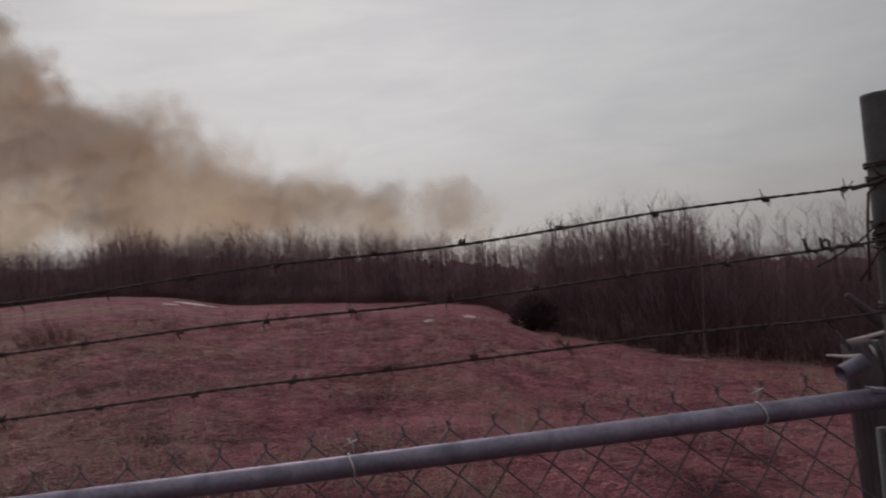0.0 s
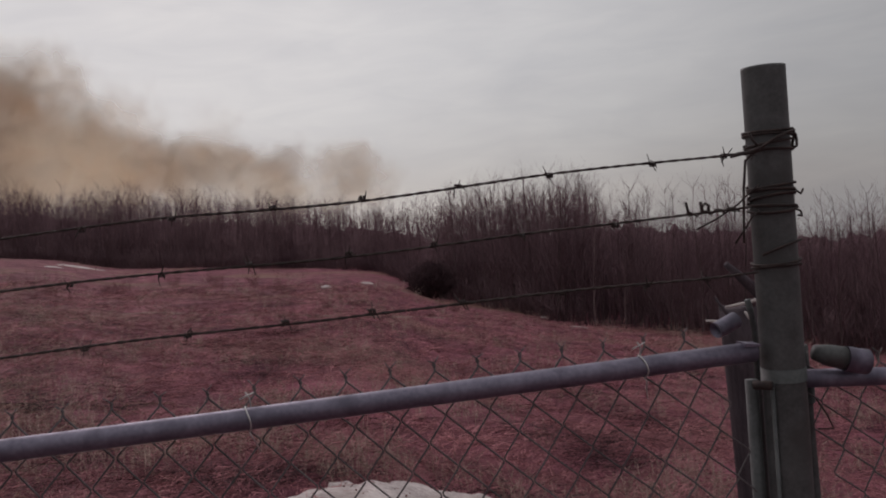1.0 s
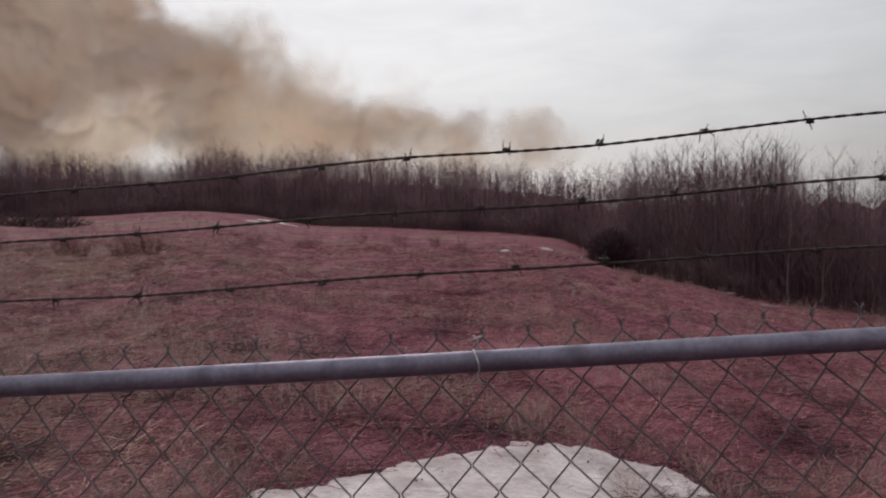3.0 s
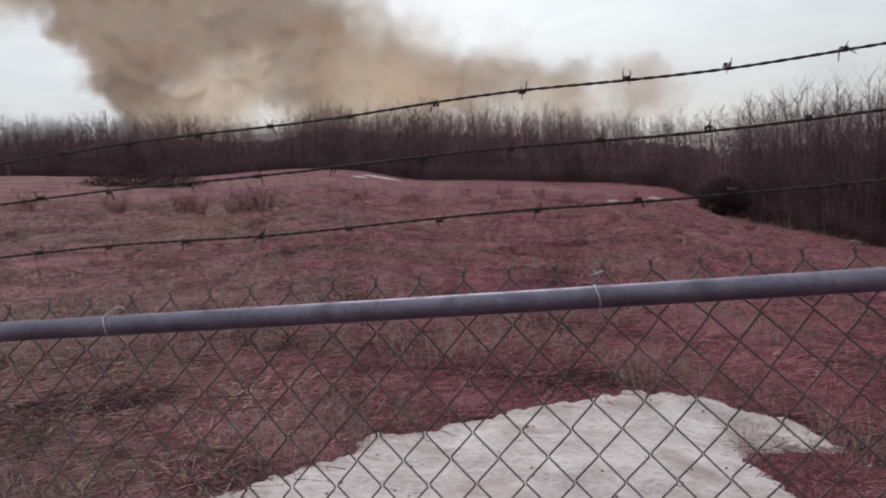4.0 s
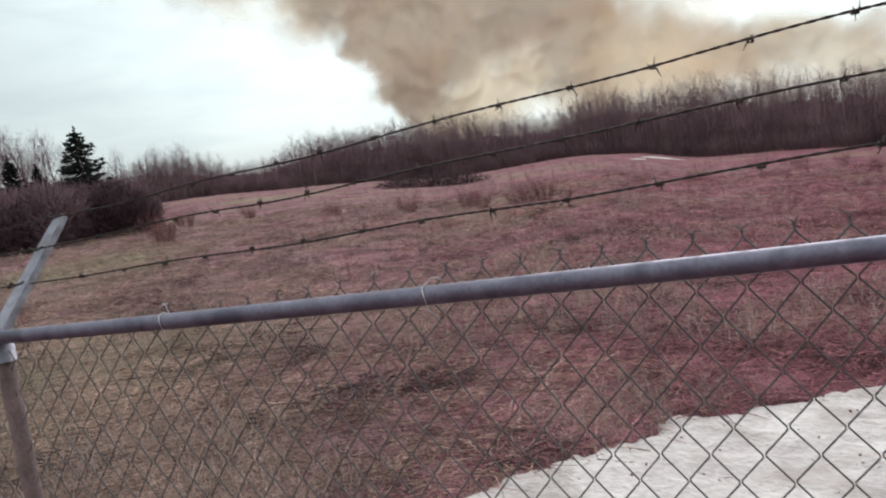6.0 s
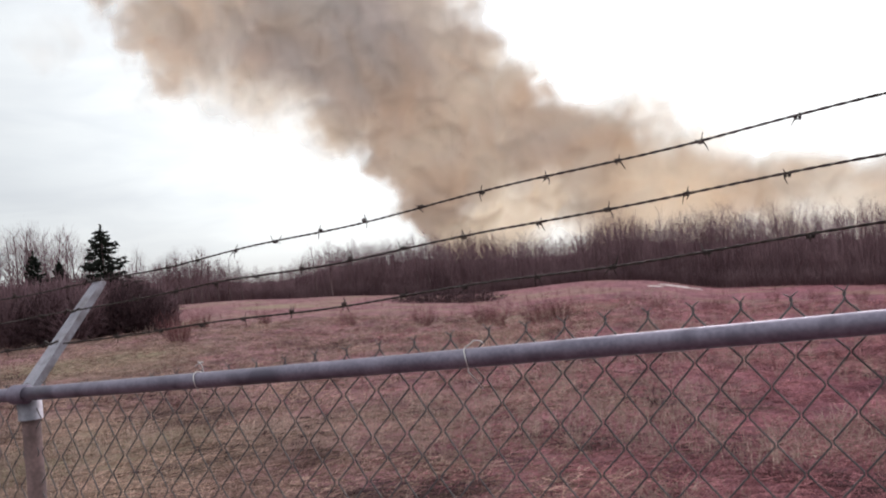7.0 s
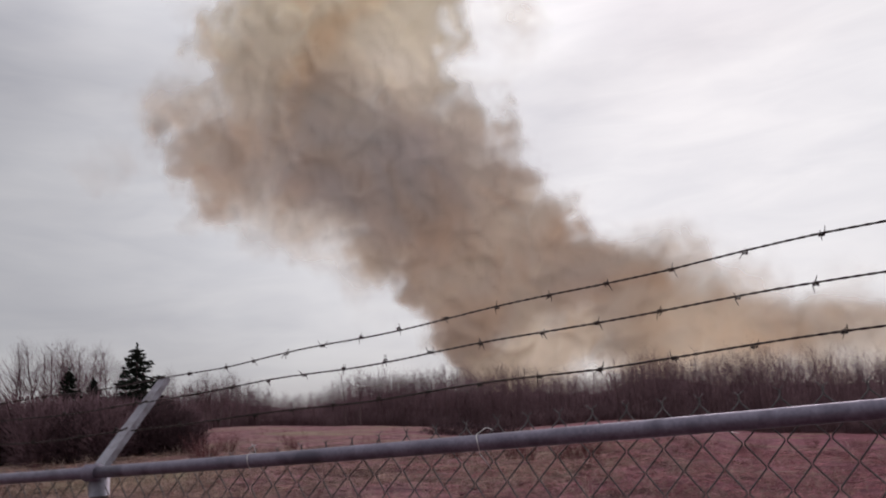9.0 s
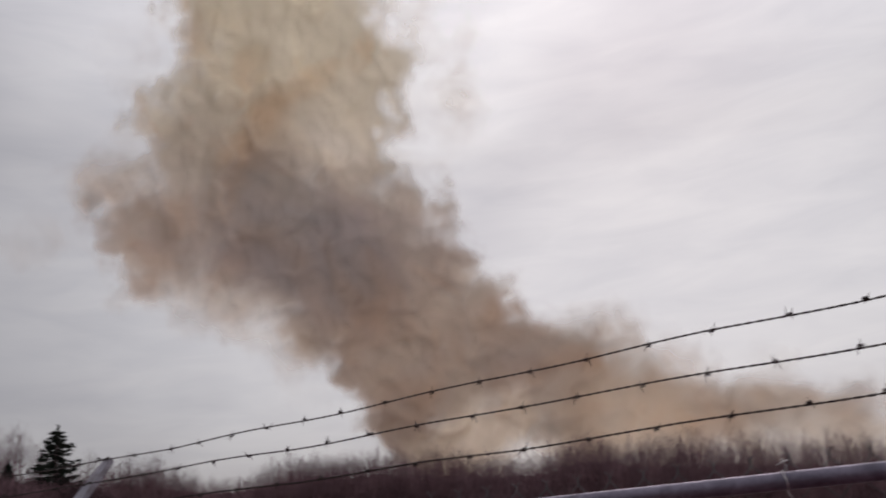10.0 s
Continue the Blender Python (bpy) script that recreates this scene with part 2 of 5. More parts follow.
def smoke_material():
    """Thin smoke is clear and creamy, thick smoke dense; each puff's painted tone turns it from cream over brown to
    grey.
    """
    m = bpy.data.materials.new("drifting_smoke")
    m.use_nodes = True
    n, l = m.node_tree.nodes, m.node_tree.links
    n.clear()

    def noise_at(scale, detail, distortion, rough=0.5):
        k = n.new("ShaderNodeTexNoise")
        k.inputs["Scale"].default_value, k.inputs["Detail"].default_value = scale, detail
        k.inputs["Distortion"].default_value, k.inputs["Roughness"].default_value = distortion, rough
        l.new(co.outputs["Object"], k.inputs["Vector"])
        return k.outputs["Fac"]

    def math_node(op, a, b, c=None, clamp=False):
        k = n.new("ShaderNodeMath")
        k.operation, k.use_clamp = op, clamp
        for socket, v in zip(k.inputs, (a, b, c)):
            if isinstance(v, (int, float)):
                socket.default_value = v
            elif v is not None:
                l.new(v, socket)
        return k.outputs[0]

    def ramp_of(source, stops):
        k = n.new("ShaderNodeValToRGB")
        e = k.color_ramp.elements
        e[0].position, e[0].color = stops[0][0], (*stops[0][1], 1)
        e[1].position, e[1].color = stops[-1][0], (*stops[-1][1], 1)
        for pos, col in stops[1:-1]:
            e.new(pos).color = (*col, 1)
        l.new(source, k.inputs["Fac"])
        return k.outputs["Color"]

    def times(a, b):
        k = n.new("ShaderNodeMix")
        k.data_type, k.blend_type = "RGBA", "MULTIPLY"
        k.inputs["Factor"].default_value = 1.0
        l.new(a, k.inputs[6])
        l.new(b, k.inputs[7])
        return k.outputs[2]

    out = n.new("ShaderNodeOutputMaterial")
    co = n.new("ShaderNodeTexCoord")
    sep = n.new("ShaderNodeSeparateXYZ")
    l.new(co.outputs["Object"], sep.inputs[0])
    broad, billow, fine = noise_at(0.012, 2.5, 0.3), noise_at(0.021, 2.6, 0.4, 0.45), noise_at(0.03, 3.0, 0.4, 0.45)
    amount = n.new("ShaderNodeAttribute")
    amount.attribute_name = "smoke_amount"
    puff_shade = n.new("ShaderNodeAttribute")
    puff_shade.attribute_name = "puff_shade"
    # smoke tone with its shading painted in, broken up by broad and small billows
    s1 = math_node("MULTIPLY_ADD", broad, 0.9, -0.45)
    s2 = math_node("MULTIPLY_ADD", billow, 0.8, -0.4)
    mixed = math_node("ADD", math_node("ADD", puff_shade.outputs["Fac"], s1), s2, clamp=True)
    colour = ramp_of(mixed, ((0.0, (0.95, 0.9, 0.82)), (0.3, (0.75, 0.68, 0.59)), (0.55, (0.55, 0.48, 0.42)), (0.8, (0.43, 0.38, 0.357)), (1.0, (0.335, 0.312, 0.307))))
    # browner low down, where the fire is, and straw-coloured high up
    lift = math_node("MULTIPLY_ADD", broad, 90.0, sep.outputs["Z"])
    high = n.new("ShaderNodeMapRange")
    high.inputs["From Min"].default_value, high.inputs["From Max"].default_value = 60, 290
    l.new(lift, high.inputs["Value"])
    colour = times(colour, ramp_of(high.outputs["Result"], ((0.0, (0.94, 0.88, 0.75)), (0.3, (0.95, 0.88, 0.77)), (0.55, (0.97, 0.95, 0.91)), (0.8, (1.0, 0.99, 0.85)), (1.0, (1.0, 1.0, 0.82)))))
    warm = noise_at(0.021, 2, 0.6)
    colour = times(colour, ramp_of(warm, ((0.46, (1.0, 1.0, 1.0)), (0.7, (1.07, 0.92, 0.78)))))
    diff, trans = n.new("ShaderNodeBsdfDiffuse"), n.new("ShaderNodeBsdfTranslucent")
    bump = n.new("ShaderNodeBump")
    bump.inputs["Strength"].default_value, bump.inputs["Distance"].default_value = 0.1, 5.0
    l.new(fine, bump.inputs["Height"])
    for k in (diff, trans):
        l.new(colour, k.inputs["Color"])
        l.new(bump.outputs["Normal"], k.inputs["Normal"])
    both = n.new("ShaderNodeMixShader")
    both.inputs[0].default_value = 0.5
    l.new(diff.outputs[0], both.inputs[1])
    l.new(trans.outputs[0], both.inputs[2])
    # the thinner the smoke, the more ragged
    rag = math_node("MULTIPLY", math_node("MULTIPLY_ADD", fine, 1.3, -0.65), math_node("SUBTRACT", 1.15, amount.outputs["Fac"]))
    rag = math_node("MULTIPLY", rag, math_node("MULTIPLY", amount.outputs["Fac"], 3.0, clamp=True))
    rng = n.new("ShaderNodeMapRange")
    rng.interpolation_type = "SMOOTHSTEP"
    rng.inputs["From Min"].default_value, rng.inputs["From Max"].default_value = 0.03, 1.0
    rng.inputs["To Max"].default_value = 0.97
    l.new(math_node("ADD", amount.outputs["Fac"], rag), rng.inputs["Value"])
    clear, mix = n.new("ShaderNodeBsdfTransparent"), n.new("ShaderNodeMixShader")
    l.new(rng.outputs["Result"], mix.inputs[0])
    l.new(clear.outputs[0], mix.inputs[1])
    l.new(both.outputs[0], mix.inputs[2])
    l.new(mix.outputs[0], out.inputs["Surface"])
    return m


SMOKE = smoke_material()


# ---- mesh helpers ----
def mesh_of(name, verts, faces, mat, smooth=False):
    """A mesh from an array of vertices and an array (or lists) of faces of one size."""
    me = bpy.data.meshes.new(name)
    verts = np.asarray(verts, np.float32)
    if isinstance(faces, np.ndarray):
        k = faces.shape[1]
        me.vertices.add(len(verts))
        me.vertices.foreach_set("co", verts.ravel())
        me.loops.add(faces.size)
        me.loops.foreach_set("vertex_index", faces.astype(np.int32).ravel())
        me.polygons.add(len(faces))
        me.polygons.foreach_set("loop_start", np.arange(0, faces.size, k, dtype=np.int32))
        me.update(calc_edges=True)
        me.validate()
    else:
        me.from_pydata(verts.tolist(), [], faces)
    me.materials.append(mat)
    if smooth:
        me.polygons.foreach_set("use_smooth", np.ones(len(me.polygons), bool))
    return me


def part(name, me, parent=None, label="", m=None):
    """Links a mesh as one object, under a thing where one is given."""
    ob = new(name, me)
    if parent:
        ob.parent = parent
    if m is not None:
        ob.matrix_basis = m
    if label:
        ob["label"] = label
    return ob


def root(name, at, label, category, group="", kind=""):
    ob = new(name)
    ob.empty_display_size = 0.1
    ob.location = at
    return tagged(ob, label, category, group, kind)


class Soup:
    """Gathers vertices and faces of several shapes into one mesh."""

    def __init__(self):
        self.v, self.f, self.n = [], [], 0

    def add(self, verts, faces):
        self.v.extend(tuple(p) for p in verts)
        self.f.extend([tuple(i + self.n for i in q) for q in faces])
        self.n += len(verts)
        return self

    def tube(self, points, radius, sides=8, caps=True):
        """A round rod along points; radius is a number or one for each point."""
        P = [Vector(p) for p in points]
        rad = [radius] * len(P) if isinstance(radius, (int, float)) else list(radius)
        up = None
        verts, faces = [], []
        for i, p in enumerate(P):
            d = (P[min(i + 1, len(P) - 1)] - P[max(i - 1, 0)]).normalized()
            if up is None:
                up = d.orthogonal().normalized()
            up = (up - d * up.dot(d)).normalized()
            side = d.cross(up)
            for k in range(sides):
                a = 2 * math.pi * k / sides
                verts.append(p + (up * math.cos(a) + side * math.sin(a)) * rad[i])
        for i in range(len(P) - 1):
            for k in range(sides):
                a, b = i * sides + k, i * sides + (k + 1) % sides
                faces.append((a, b, b + sides, a + sides))
        if caps:
            faces.append(tuple(reversed(range(sides))))
            faces.append(tuple(range((len(P) - 1) * sides, len(P) * sides)))
        return self.add(verts, faces)

    def mesh(self, name, mat, smooth=True):
        me = mesh_of(name, self.v, self.f, mat, smooth)
        return me


def hollow_pipe(points, outer, inner, sides=24):
    """An open pipe with a wall: outside, inside and the rims."""
    s = Soup()
    s.tube(points, outer, sides, caps=False)
    n = s.n
    s.tube(points, inner, sides, caps=False)
    k = len(points)
    for end in (0, (k - 1) * sides):
        for j in range(sides):
            a, b = end + j, end + (j + 1) % sides
            s.f.append((a, b, b + n, a + n))
    return s


# ---- lie of the land: by bearing from the fence, how far off the wood's edge is, how high the ground there and the tree tops look ----
BEARING = [-180, -90, -70, -58, -50, -48, -44.5, -39.6, -36.4, -32, -29, -25, -20.4, -18.5, -15, -13.3, -6.2, -3.1, 1.5, 5.6, 7.5, 12.6, 16.5, 20, 25, 36, 60, 90, 180]
EDGE_R = [100, 100, 120, 134, 138, 138, 138, 134, 130, 122, 116, 110, 106, 104, 98, 95, 84, 80, 74, 66, 50, 44, 40, 39, 37, 34, 36, 90, 100]
EDGE_EL = [-1, -0.5, 0.8, 1.3, 1.4, 1.45, 1.45, 1.0, 0.85, 0.35, -0.05, -0.05, 0.05, -0.15, -0.65, -1.35, -1.95, -2.3, -2.7, -3.4, -5.3, -6.4, -7.7, -8.1, -8.7, -10.5, -9, -1, -1]
TOP_AZ = [-180, -90, -70, -58, -50, -47.8, -46, -43.6, -40.7, -38.3, -36, -33.5, -31.3, -29, -26.8, -24.6, -21.5, -19.4, -17.9, -15, -11.4, -7.4, -2.1, 3.6, 7.8, 11.3, 15, 18.9, 22.5, 28, 34, 36.5, 60, 90, 180]
TOP_EL = [3, 3, 3.4, 3.7, 3.8, 4.5, 4.3, 3.4, 3.1, 4.1, 4.4, 4.0, 4.5, 3.9, 3.8, 3.6, 3.0, 3.9, 4.3, 3.6, 3.6, 3.0, 2.6, 1.7, 1.3, 2.1, 2.1, 1.7, 1.2, 0.6, -0.3, 0.1, -1, 3, 3]
EYE_Z = 1.65


def smooth_lookup(table, at=None):
    a = np.arange(-180, 181, 1.0)
    y = np.interp(a, at or BEARING, table)
    k = np.exp(-0.5 * (np.arange(-6, 7) / (0.7 if at else 1.1)) ** 2)
    y = np.convolve(np.pad(y, 6, mode="wrap"), k / k.sum(), "valid")
    return lambda az: np.interp(az, a, y)


edge_r, edge_el, top_el = smooth_lookup(EDGE_R), smooth_lookup(EDGE_EL), smooth_lookup(TOP_EL, TOP_AZ)


def mass_el(az):
    """How high the closed mass of the wood looks: on the low side only thin single trees rise above it."""
    return top_el(az) - np.interp(az, [17.5, 22.5, 28, 34, 45], [0, 2.1, 2.0, 2.0, 2.0])


def ground_z(x, y):
    x, y = np.asarray(x, float), np.asarray(y, float)
    r, az = np.hypot(x, y), np.degrees(np.arctan2(x, y))
    R = edge_r(az)
    ze = EYE_Z + R * np.tan(np.radians(edge_el(az)))
    t = np.clip((r - 1.0) / (R - 1.0), 0, 1)
    z = ze * t
    fall = np.clip((az + 8) / 16, 0, 1) * np.clip((75 - az) / 20, 0, 1)
    z = z - np.clip(r - R - 6, 0, None) * 0.085 * fall
    lump = 0.045 * np.sin(x * 0.9 + 1.3 * np.sin(y * 0.55)) * np.sin(y * 0.8 + 0.6) + 0.02 * np.sin(x * 2.7 + y * 1.9) * np.sin(y * 3.1 - x * 1.3)
    return z + lump * np.clip((r - 1.5) / 3, 0, 1)


def gz(x, y):
    return float(ground_z(x, y))


def spot(az, el):
    """Where the line of sight at that bearing and height meets the ground."""
    r = np.geomspace(2.0, 400, 4000)
    x, y = r * math.sin(radians(az)), r * math.cos(radians(az))
    h = EYE_Z + r * math.tan(radians(el)) - ground_z(x, y)
    i = int(np.argmax(h < 0)) if (h < 0).any() else len(r) - 1
    return float(x[i]), float(y[i]), gz(x[i], y[i])


def polar(az, r):
    x, y = r * math.sin(radians(az)), r * math.cos(radians(az))
    return x, y, gz(x, y)


# ---- ground ----
rings = np.concatenate([np.linspace(0.4, 12, 70), np.geomspace(12.4, 2800, 90)])
nseg = 300
ang = np.linspace(-np.pi, np.pi, nseg, endpoint=False)
gx, gy = rings[:, None] * np.sin(ang), rings[:, None] * np.cos(ang)
gv = np.stack([gx, gy, ground_z(gx, gy)], -1).reshape(-1, 3)
i, j = np.meshgrid(np.arange(len(rings) - 1), np.arange(nseg), indexing="ij")
a, b = i * nseg + j, i * nseg + (j + 1) % nseg
gf = np.stack([a, b, b + nseg, a + nseg], -1).reshape(-1, 4)[:, ::-1].tolist()
gf.append(list(range(nseg)))
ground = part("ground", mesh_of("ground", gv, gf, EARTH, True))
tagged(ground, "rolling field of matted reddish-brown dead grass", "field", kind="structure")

# ---- fence ----
FY = 1.192
POST_X, POST_Y = 0.9, 1.2


def rail_z(x):
    return 1.4125 + 0.0165 * x + 0.003 * x * x


def wire_path(points, step=0.006):
    """Points along a taut wire, evenly spaced, through the given ones."""
    P = np.array(points, float)
    d = np.r_[0, np.cumsum(np.linalg.norm(np.diff(P, axis=0), axis=1))]
    s = np.linspace(0, d[-1], max(int(d[-1] / step), 2))
    return np.stack([np.interp(s, d, P[:, k]) for k in range(3)], -1)


def strand_mesh(points, phase):
    """One of the two twisted strands of barbed wire."""
    P = wire_path(points)
    k = np.arange(len(P))
    s = k * 0.006
    wob = 0.003 * np.sin(s * 7.1) * np.sin(s * 2.3 + P[0, 2] * 9)
    a = s / 0.045 * 2 * np.pi + phase
    Q = P.copy()
    Q[:, 1] += 0.00095 * np.cos(a)
    Q[:, 2] += 0.00095 * np.sin(a) + wob * 1.6
    s = Soup()
    s.tube(Q.tolist(), 0.0015, 5)
    return s.mesh("strand", RUST)


def barb_mesh(rng):
    """Two short wires wound round the strands, with four cut points."""
    s = Soup()
    for k in (0, 1):
        x0 = (k - 0.5) * 0.006
        turn = [(x0 + 0.005 * t / 12, 0.0036 * math.cos(t * 0.9), 0.0036 * math.sin(t * 0.9)) for t in range(13)]
        a0 = k * 1.6 + rng.uniform(-0.5, 0.5)
        a1 = a0 + math.pi + rng.uniform(-0.5, 0.5)
        L = 0.0135
        p0 = Vector(turn[0]) + Vector((rng.uniform(-0.5, 0.3) * L, math.cos(a0) * L, math.sin(a0) * L))
        p1 = Vector(turn[-1]) + Vector((rng.uniform(-0.3, 0.5) * L, math.cos(a1) * L, math.sin(a1) * L))
        s.tube([p0, *turn, p1], [0.0006, *([0.00115] * 13), 0.0006], 4)
    return s.mesh("barb", RUST)


rng = random.Random(5)
BARBS = [barb_mesh(rng) for _ in range(6)]


def barbed_wire(points, barbs, label):
    P = np.array(points, float)
    w = root("barbed_wire", tuple(P[0]), label, "barbed wire", "barbed wires of the fence")
    local = (P - P[0]).tolist()
    for ph in (0.0, math.pi):
        part("strand", strand_mesh(local, ph), w)
    order = np.argsort(P[:, 0])
    for n, x in enumerate(barbs):
        y, z = np.interp(x, P[order, 0], P[order, 1]), np.interp(x, P[order, 0], P[order, 2])
        part("barb", BARBS[n % 6], w, m=Matrix.Translation(Vector((x, y, z)) - Vector(P[0])) @ Matrix.Rotation(rng.uniform(0, 6.28), 4, "X"))
    return w


TOP_BARBS = [0.84, 0.795, 0.68, 0.515, 0.369, 0.218, 0.077, -0.08, -0.22, -0.37, -0.516, -0.658, -0.8, -0.951, -1.105, -1.238, -1.386, -1.533, -1.678, -1.809, -1.98, -2.25, -2.5, -2.75, -3.0]
MID_BARBS = [0.82, 0.623, 0.47, 0.326, 0.19, 0.033, -0.104, -0.245, -0.402, -0.54, -0.673, -0.837, -0.986, -1.128, -1.271, -1.415, -1.558, -1.7, -1.85, -2.25, -2.5, -2.75]
LOW_BARBS = [0.76, 0.66, 0.52, 0.36, 0.217, 0.083, -0.066, -0.22, -0.371, -0.527, -0.668, -0.816, -0.958, -1.107, -1.254, -1.4, -1.536, -1.68, -1.84, -2.3, -2.55, -2.8]
WIRE_TOP = [(0.862, 1.158, 1.76), (0.795, 1.156, 1.754), (0.515, 1.19, 1.7455), (0.218, 1.228, 1.734), (-0.08, 1.264, 1.7265), (-0.37, 1.3, 1.7135), (-0.658, 1.335, 1.7065), (-0.951, 1.37, 1.698), (-1.386, 1.422, 1.685), (-1.809, 1.473, 1.671), (-2.085, 1.49, 1.667), (-4.95, 1.49, 1.64)]
WIRE_MID = [(0.857, 1.19, 1.669), (0.623, 1.205, 1.6575), (0.19, 1.242, 1.6475), (-0.104, 1.267, 1.6395), (-0.402, 1.292, 1.632), (-0.675, 1.312, 1.6235), (-0.982, 1.341, 1.6185), (-1.271, 1.366, 1.6095), (-1.558, 1.39, 1.605), (-2.07, 1.402, 1.588), (-4.94, 1.402, 1.57)]
WIRE_LOW = [(0.857, 1.18, 1.561), (0.757, 1.175, 1.558), (0.217, 1.207, 1.556), (0.083, 1.215, 1.551), (-0.22, 1.235, 1.5385), (-0.527, 1.256, 1.5285), (-0.816, 1.272, 1.5255), (-1.254, 1.297, 1.517), (-1.536, 1.314, 1.51), (-2.055, 1.325, 1.502), (-4.93, 1.325, 1.49)]
barbed_wire(WIRE_TOP, TOP_BARBS, "rusty twisted top barbed wire between post and arm")
barbed_wire(WIRE_MID, MID_BARBS, "rusty twisted middle barbed wire with a knotted splice")
barbed_wire(WIRE_LOW, LOW_BARBS, "rusty twisted lowest barbed wire above the rail")


def terminal_post():
    """Stout pipe post with wire windings, brace bands and a tension bar."""
    base = gz(POST_X, POST_Y)
    p = root("fence_post", (POST_X, POST_Y, base), "tall weathered grey steel pipe post wound with rusty wire", "fence post", "fence posts")
    h = 1.899 - base
    zs = [-0.3, 0.3, 0.8, 1.2, h - 0.004, h]
    part("pipe", hollow_pipe([(0, 0, z) for z in zs[:-1]] + [(0, 0, h)], 0.0355, 0.0312, 32).mesh("pipe", GALV_DULL), p)
    for z, turns, tilt, sag in ((1.79, 1.2, 0.002, 0.3), (1.783, 1.6, -0.003, 1.3), (1.77, 1.2, 0.004, 2.0), (1.757, 1.3, -0.003, 0.9), (1.699, 1.2, 0.003, 2.0), (1.69, 1.3, -0.004, 0.7), (1.681, 1.1, 0.006, 2.9), (1.666, 1.3, -0.003, 1.6), (1.659, 1.2, 0.004, 0.4), (1.572, 1.2, 0.003, 1.0), (1.564, 1.3, -0.003, 0.2)):
        s = Soup()
        n = int(turns * 22)
        pts = []
        for k in range(n):
            u = k / 22 * 2 * math.pi + sag
            rr = 0.0382 + 0.0012 * math.sin(k * 1.7)
            pts.append((rr * math.cos(u), rr * math.sin(u), z - base + tilt * math.sin(u + sag) + 0.004 * k / 22))
        s.tube(pts, 0.0024, 5)
        part("wire_winding", s.mesh("wire_winding", RUST), p)
    # the wire's end carried across the post, the drop wire, the loose twists and the cut tails
    for pts, rad in (([(-0.092, -0.045, 1.752), (-0.06, -0.046, 1.757), (-0.036, -0.045, 1.765), (-0.015, -0.043, 1.776), (0.01, -0.041, 1.785), (0.035, -0.022, 1.79), (0.045, -0.005, 1.784), (0.044, 0.0, 1.768), (0.034, -0.018, 1.76)], 0.0026),
                     ([(-0.03, -0.042, 1.762), (-0.045, -0.03, 1.756), (-0.0535, -0.02, 1.745), (-0.055, -0.012, 1.7), (-0.057, -0.008, 1.64), (-0.058, -0.006, 1.61)], 0.0022),
                     ([(0.03, -0.025, 1.787), (0.041, -0.016, 1.783), (0.046, -0.01, 1.774), (0.042, -0.016, 1.764), (0.031, -0.024, 1.761)], 0.0024),
                     ([(-0.048, -0.03, 1.788), (-0.044, -0.03, 1.778), (-0.04, -0.036, 1.768)], 0.0022),
                     ([(-0.036, -0.025, 1.705), (-0.05, -0.02, 1.692), (-0.066, -0.01, 1.675), (-0.1, -0.004, 1.655), (-0.136, 0.0, 1.639)], 0.0016),
                     ([(-0.036, -0.02, 1.663), (-0.044, -0.012, 1.652), (-0.05, -0.008, 1.64), (-0.07, 0.0, 1.61)], 0.0017),
                     ([(0.034, -0.02, 1.69), (0.046, -0.012, 1.684), (0.052, -0.01, 1.692)], 0.0018),
                     ([(0.036, -0.01, 1.66), (0.044, -0.012, 1.655), (0.044, -0.014, 1.647), (0.034, -0.02, 1.649)], 0.0018),
                     ([(-0.04, -0.03, 1.589), (-0.02, -0.036, 1.597), (0.01, -0.0385, 1.606), (0.03, -0.03, 1.609)], 0.0024)):
        s = Soup()
        s.tube([(x, y, z - base) for x, y, z in pts], rad, 6)
        part("loose_wire", s.mesh("loose_wire", RUST), p)
    for z in (1.385, 1.05, 0.7, 0.35):
        s = hollow_pipe([(0, 0, z - base - 0.011), (0, 0, z - base + 0.011)], 0.0368, 0.0356, 32)
        part("brace_band", s.mesh("brace_band", GALV_DULL), p)
    for x, y, r in ((-0.047, 0.022, 0.011), (-0.0345, -0.022, 0.0035)):
        s = Soup()
        s.tube([(x, y, -0.1), (x, y, 1.375 - base)], r, 10)
        part("tension_bar", s.mesh("tension_bar", GALV_DULL), p)
    s = Soup()
    s.tube([(-0.058, -0.006, 1.372 - base), (-0.04, -0.03, 1.374 - base)], 0.008, 6)
    part("carriage_bolt", s.mesh("carriage_bolt", RUST), p)
    return p


def rail_piece(x0, x1, z_of, y_of, label):
    """A length of top rail: a closed pipe, flattened where it meets the post."""
    s = Soup()
    n = 24
    pts = [(x0 + (x1 - x0) * k / n, y_of(x0 + (x1 - x0) * k / n), z_of(x0 + (x1 - x0) * k / n)) for k in range(n + 1)]
    o = Vector(pts[0])
    s.tube([Vector(q) - o for q in pts], 0.0168, 20)
    r = root("top_rail", tuple(o), label, "fence rail", "top rails of the fence")
    part("pipe", s.mesh("pipe", GALV), r)
    if x0 > 0.5:
        s = Soup()
        s.add([(-0.022, -0.0168, 0.012), (-0.022, 0.0168, 0.012), (0.006, -0.014, 0.01), (0.006, 0.014, 0.01), (-0.022, -0.0168, 0.0178), (-0.022, 0.0168, 0.0178), (0.006, -0.014, 0.0135), (0.006, 0.014, 0.0135)], [(0, 1, 3, 2), (4, 6, 7, 5), (0, 2, 6, 4), (1, 5, 7, 3), (2, 3, 7, 6), (0, 4, 5, 1)])
        part("rail_end", s.mesh("rail_end", GALV, False), r, "flattened rail end")
    return r


